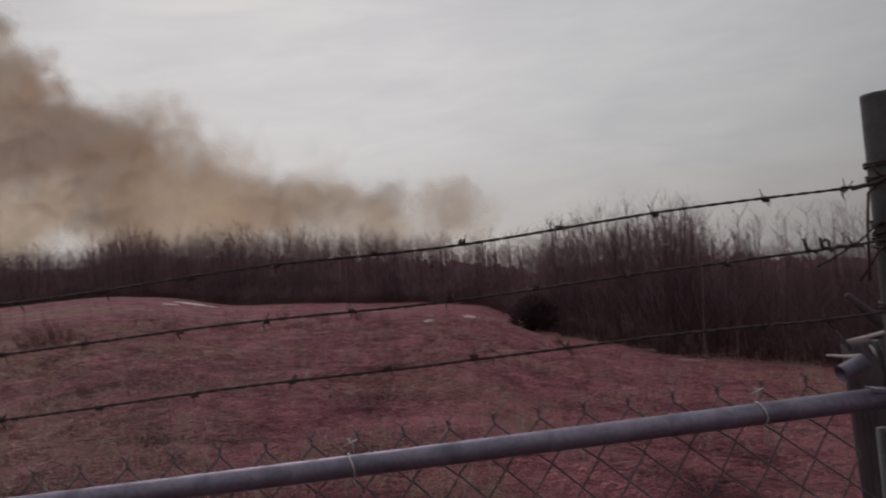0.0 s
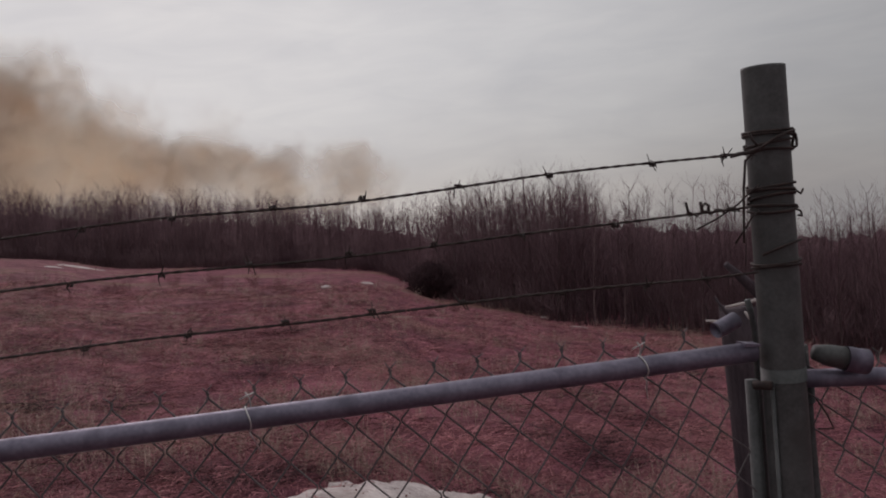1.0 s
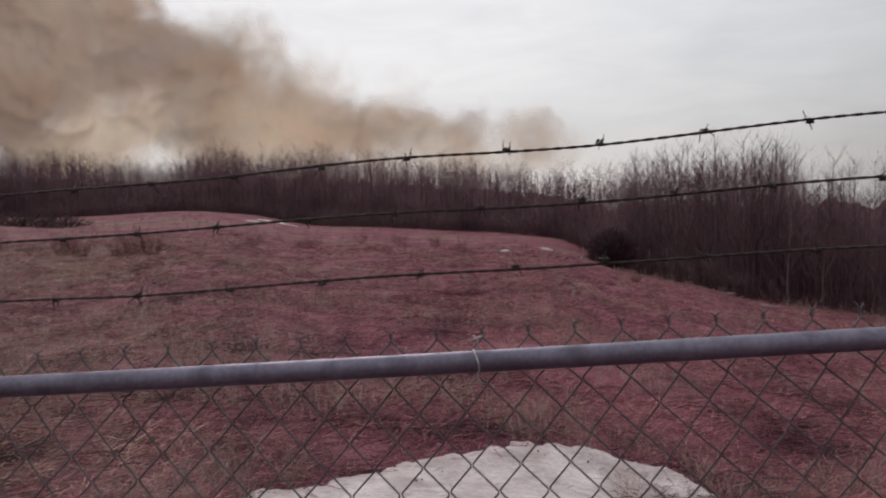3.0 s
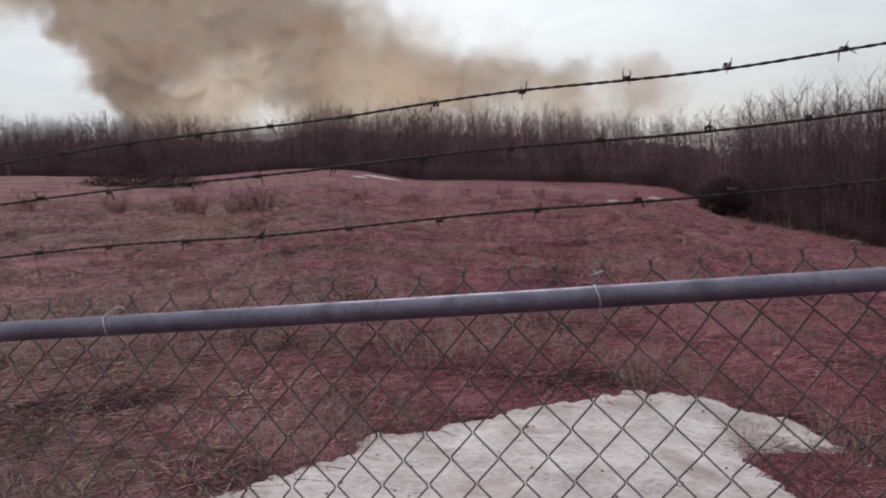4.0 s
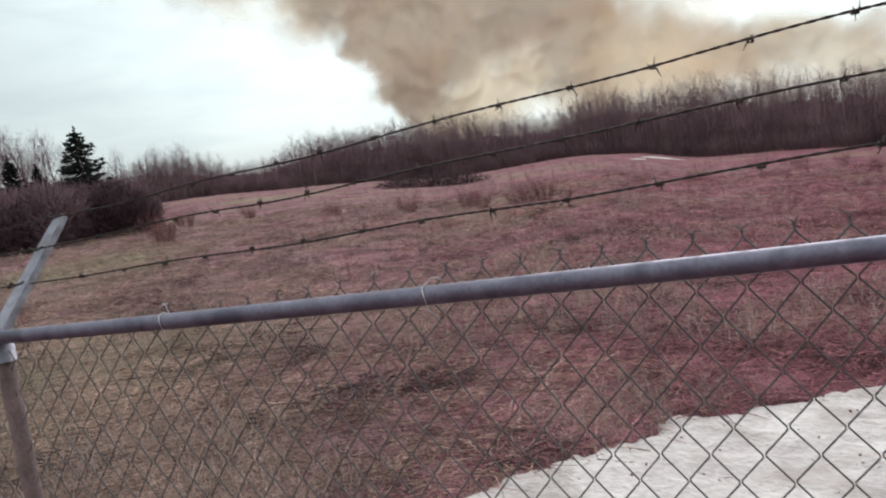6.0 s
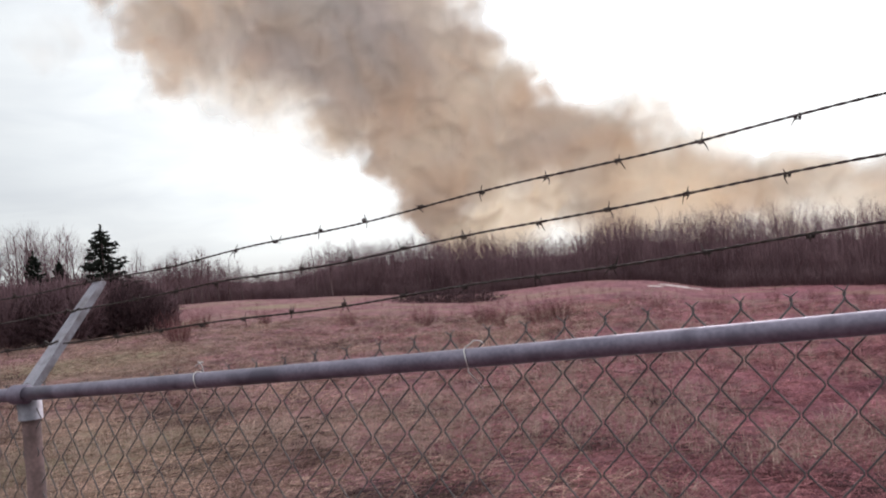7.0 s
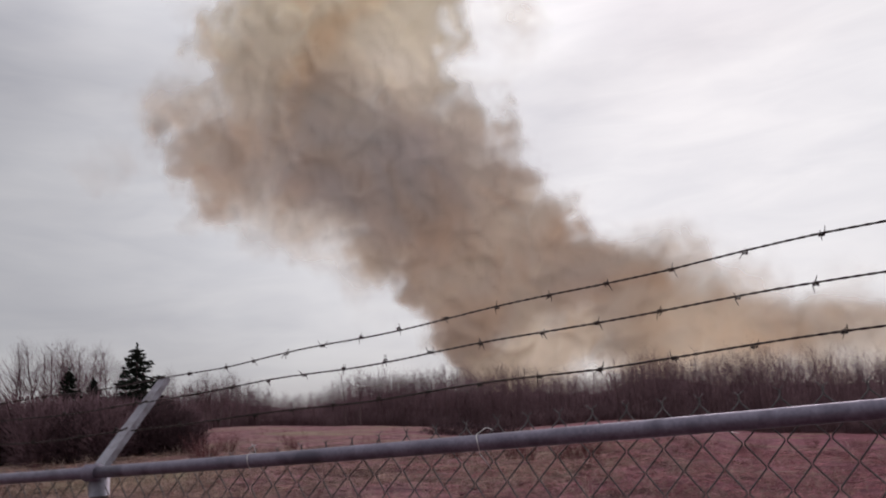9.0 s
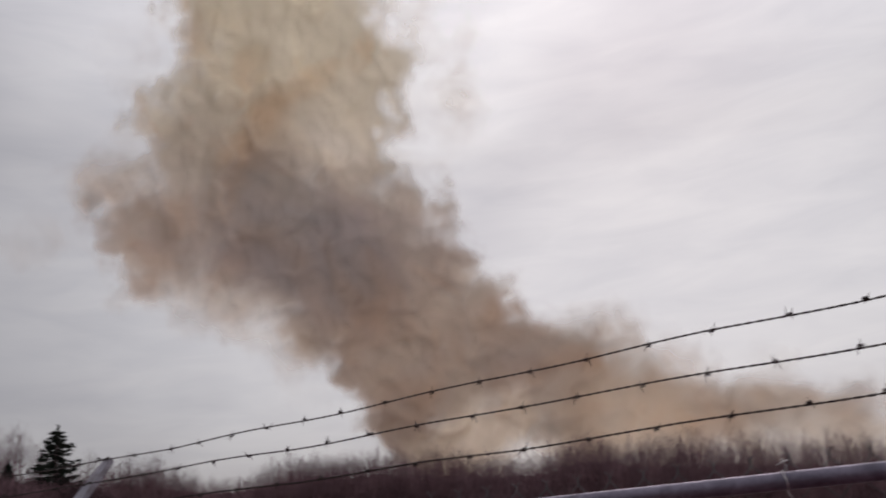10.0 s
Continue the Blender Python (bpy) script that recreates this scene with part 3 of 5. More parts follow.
def tie_wire(x, curl):
    """A wire tie bent over the rail, its tail hooked into the mesh."""
    z = rail_z(x)
    t = root("wire_tie", (x, FY, z), "pale bent wire tie hooked over the rail", "wire tie", "ties on the top rail")
    pts = []
    for k in range(15):
        u = radians(-70 + k * 20)
        pts.append((0.004 * math.sin(k * 0.6), -0.0188 * math.cos(u), 0.0188 * math.sin(u)))
    if curl:
        pts = pts[:9] + [(0.004, 0.002, 0.024), (0.01, 0.006, 0.029), (0.018, 0.012, 0.028), (0.023, 0.016, 0.022)]
    else:
        pts = pts + [(0.003, 0.008, 0.03), (-0.003, 0.004, 0.04)]
    tail = [(0.012, 0.014, -0.055), (0.007, 0.004, -0.038), (0.002, -0.012, -0.022)] if x > -1 else [(0.002, -0.01, -0.02)]
    s = Soup()
    s.tube(tail + pts, 0.0012, 6)
    part("wire", s.mesh("wire", TIE), t)
    if not curl:
        s = Soup()
        s.tube([(-0.012, 0.004, 0.03), (0.0, 0.002, 0.035), (0.01, 0.006, 0.038)], 0.0013, 6)
        part("cut_end", s.mesh("cut_end", TIE), t)
    return t


def line_post(x):
    """Slim pipe post with a loop cap and a pressed arm leaning outwards at 45 degrees."""
    base = gz(x, FY + 0.02)
    p = root("fence_post", (x, FY + 0.012, base), "slim grey steel line post with a slanting barbed wire arm", "fence post", "fence posts")
    top = rail_z(max(x, -2.2)) - base
    s = Soup()
    s.tube([(0, 0.012, -0.3), (0, 0.012, top - 0.05)], 0.022, 20)
    part("pipe", s.mesh("pipe", RUSTY_PIPE), p, "brown rusted pipe")
    cap = hollow_pipe([(0, 0.012, top - 0.066), (0, 0.012, top - 0.015)], 0.029, 0.0245, 20)
    ring = hollow_pipe([(-0.022, -0.012, top), (0.026, -0.012, top)], 0.024, 0.0175, 20)
    c = part("loop_cap", cap.mesh("loop_cap", GALV_PALE), p)
    part("rail_loop", ring.mesh("rail_loop", GALV), c)
    s = Soup()
    L = 0.405
    n = 10
    vs, fs = [], []
    for k in range(n + 1):
        d = k / n * L
        w = 0.025 - 0.006 * k / n
        if k == n:
            w *= 0.72
        c_, e_ = d * 0.707, 0.0095
        prof = ((-w, -e_), (-w, e_), (-w * 0.55, 0.004), (w * 0.55, 0.004), (w, e_), (w, -e_))
        for px, pn in prof:
            vs.append((px - 0.2 * c_, c_ * 1.04 - pn * 0.707, top - 0.005 + c_ * 0.985 + pn * 0.707))
    for k in range(n):
        for q in range(6):
            a_, b_ = k * 6 + q, k * 6 + (q + 1) % 6
            fs.append((a_, b_, b_ + 6, a_ + 6))
    fs += [tuple(reversed(range(6))), tuple(range(n * 6, n * 6 + 6))]
    s.add(vs, fs)
    arm = part("barb_arm", s.mesh("barb_arm", GALV_PALE, False), p, "light grey pressed steel arm")
    for f_ in (0.38, 0.66, 0.94):
        s = Soup()
        d = f_ * L * 0.707
        s.tube([(x_ - 0.2 * d, d * 1.04 + y_, top + d + z_) for x_, y_, z_ in ((-0.03, -0.016, 0.0), (-0.015, -0.02, 0.014), (0.0, -0.016, 0.005), (0.03, -0.014, 0.012))], 0.003, 6)
        part("wire_clip", s.mesh("wire_clip", RUST), arm)
    return p


terminal_post()
rail_piece(0.845, -2.03, rail_z, lambda x: FY, "straight grey galvanised pipe rail over the chain link")
rail_piece(-2.04, -4.9, lambda x: rail_z(-2.04) + 0.004 * (x + 2.04), lambda x: FY, "grey galvanised pipe rail of the next fence bay")
LINE_X = -2.053
line_post(LINE_X)
line_post(-4.9)
for x, curl in ((0.648, False), (0.019, False), (-0.779, True), (-1.431, False)):
    tie_wire(x, curl)

# rail end, the bay that runs on downhill from the post, and the loose pipe cups behind it
rr = root("top_rail", (0.948, 1.2, 1.3715), "grey galvanised pipe rail falling away beyond the post", "fence rail", "top rails of the fence")
s = Soup()
s.tube([(-0.02, 0, 0.001), (0.2, 0.01, -0.019), (1.6, 0.06, -0.16)], 0.0155, 20)
part("pipe", s.mesh("pipe", GALV), rr)
part("rail_cup", hollow_pipe([(0.05, -0.022, 0.031), (0.07, -0.024, 0.026), (0.088, -0.025, 0.022)], 0.0215, 0.0185, 22).mesh("rail_cup", GALV), rr, "light grey rail end cup")
s = Soup()
s.tube([(0.0, -0.012, 0.046), (0.02, -0.018, 0.04), (0.056, -0.022, 0.03)], [0.012, 0.0175, 0.02], 18)
part("cup_neck", s.mesh("cup_neck", GALV_DULL), rr, "dark weathered neck of the cup")
s = Soup()
s.tube([(-0.005, -0.02, -0.03), (0.012, -0.024, -0.06), (0.024, -0.02, -0.085), (-0.004, -0.02, -0.082)], 0.0016, 6)
part("wire_tail", s.mesh("wire_tail", RUST), rr)
bp_ = root("brace_pipe", (0.972, 1.235, gz(0.972, 1.235)), "thin dark steel brace pipe beside the tall post", "fence post", "fence posts")
s = Soup()
s.tube([(0, 0, -0.2), (-0.003, 0, 1.0), (-0.012, 0.0, 1.45), (-0.014, 0, 1.5)], 0.0095, 12)
part("pipe", s.mesh("pipe", GALV_DULL), bp_)
s = hollow_pipe([(-0.012, 0, 1.4), (-0.012, 0, 1.45)], 0.0145, 0.0096, 16)
part("collar", s.mesh("collar", GALV_DULL), bp_)
lp = root("leaning_brace", (0.872, 1.275, gz(0.872, 1.275)), "loose grey pipe brace with an open end cup behind the post", "pipe brace")
b0 = gz(0.872, 1.275)
s = Soup()
s.tube([(0.03, 0.0, -0.1), (0.022, 0, 1.45 - b0), (0.018, 0.0, 1.48 - b0), (0.012, 0.0, 1.505 - b0)], 0.0055, 12)
part("pipe", s.mesh("pipe", GALV_DULL), lp)
part("end_cup", hollow_pipe([(-0.056, -0.01, 1.458 - b0), (-0.035, -0.005, 1.464 - b0), (-0.012, 0, 1.472 - b0)], 0.0145, 0.012, 20).mesh("end_cup", GALV), lp, "open galvanised end cup")


def dead_stump(x, y, top):
    """A snapped grey trunk: an uneven splintered bole with broken limbs and pale bare sticks."""
    base = gz(x, y)
    st = root("dead_stump", (x, y, base), "snapped grey dead trunk with broken limbs beyond the fence", "tree stump")
    rows, sides, h = 9, 14, top - base
    vs, fs = [], []
    for k in range(rows):
        t = k / (rows - 1)
        for q in range(sides):
            a_ = 2 * math.pi * q / sides
            w = (0.12 + 0.02 * t + 0.07 * max(0, 0.2 - t) / 0.2) * (1 + 0.16 * noise.noise((math.cos(a_) * 1.6, math.sin(a_) * 1.6, t * 2)))
            vs.append((math.cos(a_) * w - 0.04 * t, math.sin(a_) * w, -0.25 + (h + 0.25) * t + (0.12 * noise.noise((q * 1.7, 3, 1)) if k == rows - 1 else 0)))
    for k in range(rows - 1):
        for q in range(sides):
            a_, b_ = k * sides + q, k * sides + (q + 1) % sides
            fs.append((a_, b_, b_ + sides, a_ + sides))
    fs.append(tuple(range((rows - 1) * sides, rows * sides)))
    part("bole", mesh_of("bole", vs, fs, OLD_BOARD, True), st)
    for pts, rad in (([(0.12, 0, h - 0.12), (0.13, -0.03, h + 0.06), (0.0, -0.05, h + 0.18), (-0.15, -0.06, h + 0.32)], (0.06, 0.045, 0.036, 0.02)), ([(-0.1, 0, h - 0.15), (-0.16, -0.05, h - 0.02), (-0.24, -0.06, h + 0.1)], (0.02, 0.012, 0.008))):
        s = Soup()
        s.tube(pts, rad, 9)
        part("broken_limb", s.mesh("broken_limb", OLD_BOARD), st)
    for pts in ([(0.05, -0.1, h + 0.07), (-0.08, -0.13, h + 0.055), (-0.22, -0.15, h + 0.045)], [(-0.1, -0.1, h - 0.06), (-0.22, -0.13, h - 0.055), (-0.36, -0.15, h - 0.03)], [(0.0, -0.12, h - 0.16), (-0.04, -0.13, h - 0.06), (-0.08, -0.14, h + 0.0)]):
        s = Soup()
        s.tube(pts, (0.013, 0.012, 0.008), 7)
        part("bare_stick", s.mesh("bare_stick", BARE_STICK), st, "pale barkless stick")
    return st


# a knotted splice on the middle wire near the post
kn = root("wire_splice", (0.745, 1.196, 1.664), "knotted rusty splice on the middle barbed wire", "wire splice")
s = Soup()
s.tube([(0.006 * k, 0.0042 * math.cos(k * 1.5), 0.0042 * math.sin(k * 1.5) + 0.0002 * k) for k in range(17)], 0.0019, 5)
part("coil", s.mesh("coil", RUST), kn)
for pts in ([(0.006, 0, -0.002), (0.002, -0.004, 0.006), (-0.002, -0.006, 0.021)], [(0.03, 0, 0.004), (0.026, -0.005, 0.011), (0.031, -0.007, 0.017), (0.038, -0.005, 0.013), (0.04, 0, 0.004)], [(0.028, 0, 0.003), (0.025, -0.004, 0.012), (0.024, -0.006, 0.02)]):
    s = Soup()
    s.tube(pts, 0.0024, 5)
    part("wire_tail", s.mesh("wire_tail", RUST), kn)

# chain link: bent wires that hook into their neighbours, tips twisted above the rail
MESH_Y = FY + 0.0225


def hang(n, d):
    """Across the fabric for column n and a depth d below its knuckles: it is drawn together along the rail."""
    m = max(n, -9)
    top, low = -0.112 + 0.0705 * m, -0.1095 + 0.0775 * m
    k = min(d / 0.26, 1.0)
    return top + (low - top) * k + 0.0775 * (n - m)


def drop(row):
    """Depth of a row of bends below the knuckles; the first diamond is squeezed."""
    return row * 0.0365 if row < 2 else 0.073 + (row - 2) * 0.0422


def link_wire(n, side, rows, ox, r_):
    """One wire of the fabric: a zigzag hanging from its twisted tip; side is the way that its first bend goes."""
    fork = r_.uniform(0.006, 0.011)
    x0 = hang(n, 0) - ox
    pts = [(x0 + side * fork, r_.uniform(-0.003, 0.003), 0.021 + r_.uniform(-0.004, 0.002)), (x0 + side * 0.0022, -0.002, 0.014), (x0 - side * 0.0018, 0.002, 0.009), (x0, 0.0, 0.003)]
    for k in range(rows):
        da, db = drop(k), drop(k + 1)
        xa = hang(n + (side * 0.5 if k % 2 else 0.0), da) - ox
        xb = hang(n + (0.0 if k % 2 else side * 0.5), db) - ox
        bend = 0.0022 * (1 if (k % 2 == 0) == (side > 0) else -1)
        pts += [(xa + (xb - xa) * 0.05, bend, -da - 0.0025), (xa + (xb - xa) * 0.5, 0.0, -(da + db) / 2), (xa + (xb - xa) * 0.95, -bend, -db + 0.0025)]
    s = Soup()
    s.tube(pts, [0.0008, 0.0011] + [0.00152] * (len(pts) - 2), 5)
    return s.mesh("wire", MESH_WIRE)


def chain_link(first, last, z_off, label, tilt=0.0):
    """A bay of fabric between two posts, made of single wires."""
    o = hang(first, 0)
    f = root("chain_link_fabric", (o, MESH_Y, 0.0), label, "chain link fence", "chain link bays")
    r_ = random.Random(first + 100)
    for n in range(first, last + 1):
        x = hang(n, 0)
        z = 1.4425 + 0.014 * (x + 0.25) - 0.03 * min(max(-0.7 - x, 0), 1.0) + z_off + tilt * (x - o)
        for side in (1, -1):
            part("wire", link_wire(n, side, 32, x, r_), f, m=pose(x - o, 0.0012 * side, z + r_.uniform(-0.001, 0.001)))
    return f


chain_link(-24, 12, 0.0, "dull grey chain link fabric tied below the rail")
chain_link(-61, -25, 0.012, "dull grey chain link fabric of the next bay")
chain_link(15, 32, -0.062, "dull grey chain link fabric beyond the tall post", -0.1)

# ---- old snow ----
SNOW_AZ = [-38.4, -30.4, -24.7, -19.7, -16.3, -12.2, -8.1, -4.1, -0.2, 3.5, 7, 10.3, 12.6, 16, 19.6]
SNOW_EL = [0.3 + e_ for e_ in (-23.9, -22.2, -21.4, -20.5, -19.4, -19.2, -18.5, -17.8, -17.4, -17.5, -18, -18.8, -19.4, -20.7, -23.4)]
SNOW_R = [math.hypot(*spot(a_, e_)[:2]) for a_, e_ in zip(SNOW_AZ, SNOW_EL)]


def snow_depth(az, R):
    """Above nought inside the big patch; the bare island in it and the ragged rim come from noise."""
    far = float(np.interp(az, SNOW_AZ, SNOW_R))
    near = 2.75 + 0.2 * math.sin(az * 0.07)
    x, y = R * math.sin(radians(az)), R * math.cos(radians(az))
    rag = 0.15 * noise.noise((x * 2.1, y * 2.1, 4)) + 0.1 * noise.noise((x * 6.3, y * 6.3, 9)) + 0.07 * noise.noise((x * 15, y * 15, 3))
    d = min(far - R, R - near, (az + 40) * 0.09, (22 - az) * 0.09) + rag
    # a bare bay melted into its side, below a thin tongue
    el = math.degrees(math.atan2(gz(x, y) - EYE_Z, R))
    bay = min(az - 9.0, -20.4 - el, el + 21.1 + 0.67 * (az - 9.0))
    return min(d, (15.4 - az) * 0.09 + rag, -bay * 0.12 + rag * 0.6)


def in_snow(az, R):
    return R < 8 and snow_depth(az, R) > 0.02


def big_snow():
    A, B = np.arange(-40, 22.1, 0.25), np.arange(2.4, 7.4, 0.03)
    vs, ok = [], []
    for az in A:
        for R in B:
            d = snow_depth(az, R)
            x, y, z = polar(az, R)
            k = max(min(d / 0.22, 1), 0)
            vs.append((x, y, z + (0.075 * k ** 0.5 + 0.03 * k * noise.noise((x * 3, y * 3, 1)) + 0.012 * k * noise.noise((x * 5, y * 8, 2)) + 0.01 * k * noise.noise((x * 13, y * 13, 6)) if d > 0 else -0.03)))
            ok.append(d > 0)
    n = len(B)
    fs = []
    for i_ in range(len(A) - 1):
        for j_ in range(n - 1):
            q = (i_ * n + j_, (i_ + 1) * n + j_, (i_ + 1) * n + j_ + 1, i_ * n + j_ + 1)
            if any(ok[v] for v in q):
                fs.append(q)
    used = sorted({v for q in fs for v in q})
    ren = {v: k for k, v in enumerate(used)}
    me = mesh_of("snow_patch", [vs[v] for v in used], [tuple(ren[v] for v in q) for q in fs], SNOW, True)
    return tagged(part("snow_patch", me), "large patch of dirty old snow melting on dead grass", "snow", "snow patches")


def small_snow(az, el, length, width, turn, label="small remnant of old snow in the field"):
    x, y, z = spot(az, el)
    vs, fs = [(0, 0, 0.07)], []
    n = 22
    for ring, (f, hh) in enumerate(((0.45, 0.065), (0.8, 0.04), (1.0, -0.04))):
        for k in range(n):
            a_ = 2 * math.pi * k / n
            w = 1 + 0.35 * noise.noise((math.cos(a_) * 1.5 + az, math.sin(a_) * 1.5, el))
            px, py = math.cos(a_) * f * length / 2 * w, math.sin(a_) * f * width / 2 * w
            ca, sa = math.cos(turn), math.sin(turn)
            wx, wy = px * ca - py * sa, px * sa + py * ca
            vs.append((wx, wy, gz(x + wx, y + wy) - z + hh))
    for k in range(n):
        fs.append((0, 1 + k, 1 + (k + 1) % n))
    for ring in range(2):
        for k in range(n):
            a_, b_ = 1 + ring * n + k, 1 + ring * n + (k + 1) % n
            fs.append((a_, a_ + n, b_ + n, b_))
    ob = part("snow_patch", mesh_of("snow_patch", vs, fs, SNOW, True))
    ob.location = (x, y, z)
    return tagged(ob, label, "snow", "snow patches")



# ---- trees and brush: tapering limbs gathered in arrays ----
def limbs(segs, sides=3):
    """Vertices and triangles of tapering rods; segs: rows of x0 y0 z0 x1 y1 z1 r0 r1."""
    S = np.asarray(segs, float)
    p, q = S[:, 0:3], S[:, 3:6]
    d = q - p
    d /= np.linalg.norm(d, axis=1, keepdims=True) + 1e-9
    ref = np.where(np.abs(d[:, 2:3]) > 0.9, [[1.0, 0, 0]], [[0, 0, 1.0]])
    u = np.cross(d, ref)
    u /= np.linalg.norm(u, axis=1, keepdims=True) + 1e-9
    w = np.cross(d, u)
    ring = [(u * math.cos(2 * math.pi * k / sides) + w * math.sin(2 * math.pi * k / sides)) for k in range(sides)]
    tip = S[:, 7] <= 0.0031
    V, F, n = [], [], 0
    body = np.stack([p + c * S[:, 6:7] for c in ring] + [q + c * S[:, 7:8] for c in ring], 1)[~tip]
    if len(body):
        f = [t for k in range(sides) for t in ((k, (k + 1) % sides, sides + (k + 1) % sides), (k, sides + (k + 1) % sides, sides + k))]
        V.append(body.reshape(-1, 3))
        F.append((np.array(f)[None] + (np.arange(len(body)) * 2 * sides)[:, None, None]).reshape(-1, 3))
        n = body.size // 3
    ends = np.stack([p + c * S[:, 6:7] for c in ring] + [q], 1)[tip]
    if len(ends):
        f = [(k, (k + 1) % sides, sides) for k in range(sides)]
        V.append(ends.reshape(-1, 3))
        F.append((np.array(f)[None] + (np.arange(len(ends)) * (sides + 1))[:, None, None] + n).reshape(-1, 3))
    return np.concatenate(V), np.concatenate(F)


def aspen(r, h, n, lean=0.05, low=0.3, spread=0.35, trunk=0.016, twigs=2):
    """Limbs of a slim bare tree of height h with n rising branches; trunk rows first, then the branches."""
    pts = [Vector((0, 0, -0.2))]
    d = Vector((r.gauss(0, lean), r.gauss(0, lean), 1))
    for k in range(5):
        d = Vector((d.x + r.gauss(0, lean * 0.6), d.y + r.gauss(0, lean * 0.6), 1))
        pts.append(pts[-1] + d * (h + 0.2) / 5)
    r0 = h * trunk * 0.62
    rad = [r0 * (1 - 0.17 * k) + 0.004 for k in range(6)]
    stem = [(*pts[k], *pts[k + 1], rad[k], rad[k + 1]) for k in range(5)]
    br = []
    for _ in range(n):
        t = low + (1 - low) * r.random() ** 0.8
        k = min(int(t * 5), 4)
        p = pts[k].lerp(pts[k + 1], t * 5 - k)
        a = r.uniform(0, 6.283)
        L = h * (0.1 + spread * (1 - t) + 0.06 * r.random())
        rise = r.uniform(0.7, 1.6)
        dirn = Vector((math.cos(a), math.sin(a), rise)).normalized()
        m = p + dirn * L * 0.55
        e = m + (dirn + Vector((r.gauss(0, 0.15), r.gauss(0, 0.15), 0.4))).normalized() * L * 0.5
        rb = max(r0 * 0.4 * (1.1 - t), 0.009)
        br.append((*p, *m, rb, rb * 0.6))
        br.append((*m, *e, rb * 0.6, 0.003))
        for _k in range(twigs):
            f = r.uniform(0.3, 0.9)
            s0 = p.lerp(m, f) if r.random() < 0.5 else m.lerp(e, f)
            tw = Vector((r.gauss(0, 0.6), r.gauss(0, 0.6), 1)).normalized() * L * r.uniform(0.25, 0.5)
            br.append((*s0, *(s0 + tw), rb * 0.45, 0.003))
    return stem, br


def brush(r, h, n, width=0.5, rad=0.012):
    """Limbs of a many-stemmed leafless shrub."""
    out = []
    for _ in range(n):
        a, w = r.uniform(0, 6.283), r.random() ** 0.5 * width * h
        p = Vector((math.cos(a) * w * 0.35, math.sin(a) * w * 0.35, -0.1))
        hh = h * r.uniform(0.55, 1.0)
        m = p + Vector((math.cos(a) * w * 0.4, math.sin(a) * w * 0.4, hh * 0.55))
        e = m + Vector((math.cos(a) * w * 0.4 + r.gauss(0, 0.1) * h, math.sin(a) * w * 0.4 + r.gauss(0, 0.1) * h, hh * 0.5))
        out += [(*p, *m, rad, rad * 0.6), (*m, *e, rad * 0.6, 0.003)]
        for _k in range(3):
            s0 = m.lerp(e, r.random()) if r.random() < 0.6 else p.lerp(m, r.uniform(0.4, 1))
            t = Vector((r.gauss(0, 0.5), r.gauss(0, 0.5), r.uniform(0.2, 1))).normalized() * h * r.uniform(0.15, 0.35)
            out.append((*s0, *(s0 + t), rad * 0.5, 0.003))
    return out


def scatter(name, kinds, places, mat, label, category):
    """Many plants of a few builds as one object; places: rows of x y z scale turn build."""
    vs, fs, n = [], [], 0
    P = np.asarray(places, float)
    for k, (V, F) in enumerate(kinds):
        Q = P[P[:, 5] == k]
        if not len(Q):
            continue
        c, s_ = np.cos(Q[:, 4])[:, None], np.sin(Q[:, 4])[:, None]
        X = (V[None, :, 0] * c - V[None, :, 1] * s_) * Q[:, 3:4] + Q[:, 0:1]
        Y = (V[None, :, 0] * s_ + V[None, :, 1] * c) * Q[:, 3:4] + Q[:, 1:2]
        Z = V[None, :, 2] * Q[:, 3:4] + Q[:, 2:3]
        vs.append(np.stack([X, Y, Z], -1).reshape(-1, 3))
        fs.append((F[None] + (np.arange(len(Q)) * len(V))[:, None, None] + n).reshape(-1, F.shape[1]))
        n += len(Q) * len(V)
    ob = part(name, mesh_of(name, np.concatenate(vs), np.concatenate(fs), mat))
    return tagged(ob, label, category, kind="stuff")


r = random.Random(11)
ASPENS = [aspen(r, 8.0, 30, low=0.14, trunk=0.008, twigs=1) for _ in range(10)]
ASPEN_ALL = [limbs(st + br) for st, br in ASPENS]
BRUSHES = [limbs(brush(r, 2.0, 12, rad=0.018)) for _ in range(6)]

trees, shrubs = [], []
for _ in range(3700):
    az = r.uniform(-64, 45)
    R = float(edge_r(az))
    if r.random() > (R / 110 if R > 60 else 0.62):
        continue
    d = 1.0 + 22 * r.random() ** 1.7 * (1 if R > 60 else 0.7)
    x, y, z = polar(az, R + d)
    h = EYE_Z + (R + d) * math.tan(radians(float(top_el(az)))) - z
    if az > 19 and r.random() < 0.75:
        h = EYE_Z + (R + d) * math.tan(radians(float(mass_el(az)))) - z
    h *= r.uniform(0.66, 0.98) if r.random() < 0.88 else r.uniform(0.95, 1.08)
    trees.append((x, y, z, h / 8, r.uniform(0, 6.28), r.randrange(10)))
for _ in range(2200):
    az = r.uniform(-49, 45)
    R = float(edge_r(az))
    if r.random() > R / 110 + 0.25:
        continue
    x, y, z = polar(az, R + 0.3 + 14 * r.random() ** 1.6)
    shrubs.append((x, y, z, r.uniform(0.55, 1.35) * (0.8 + 0.003 * R), r.uniform(0, 6.28), r.randrange(6)))
STEMS = []
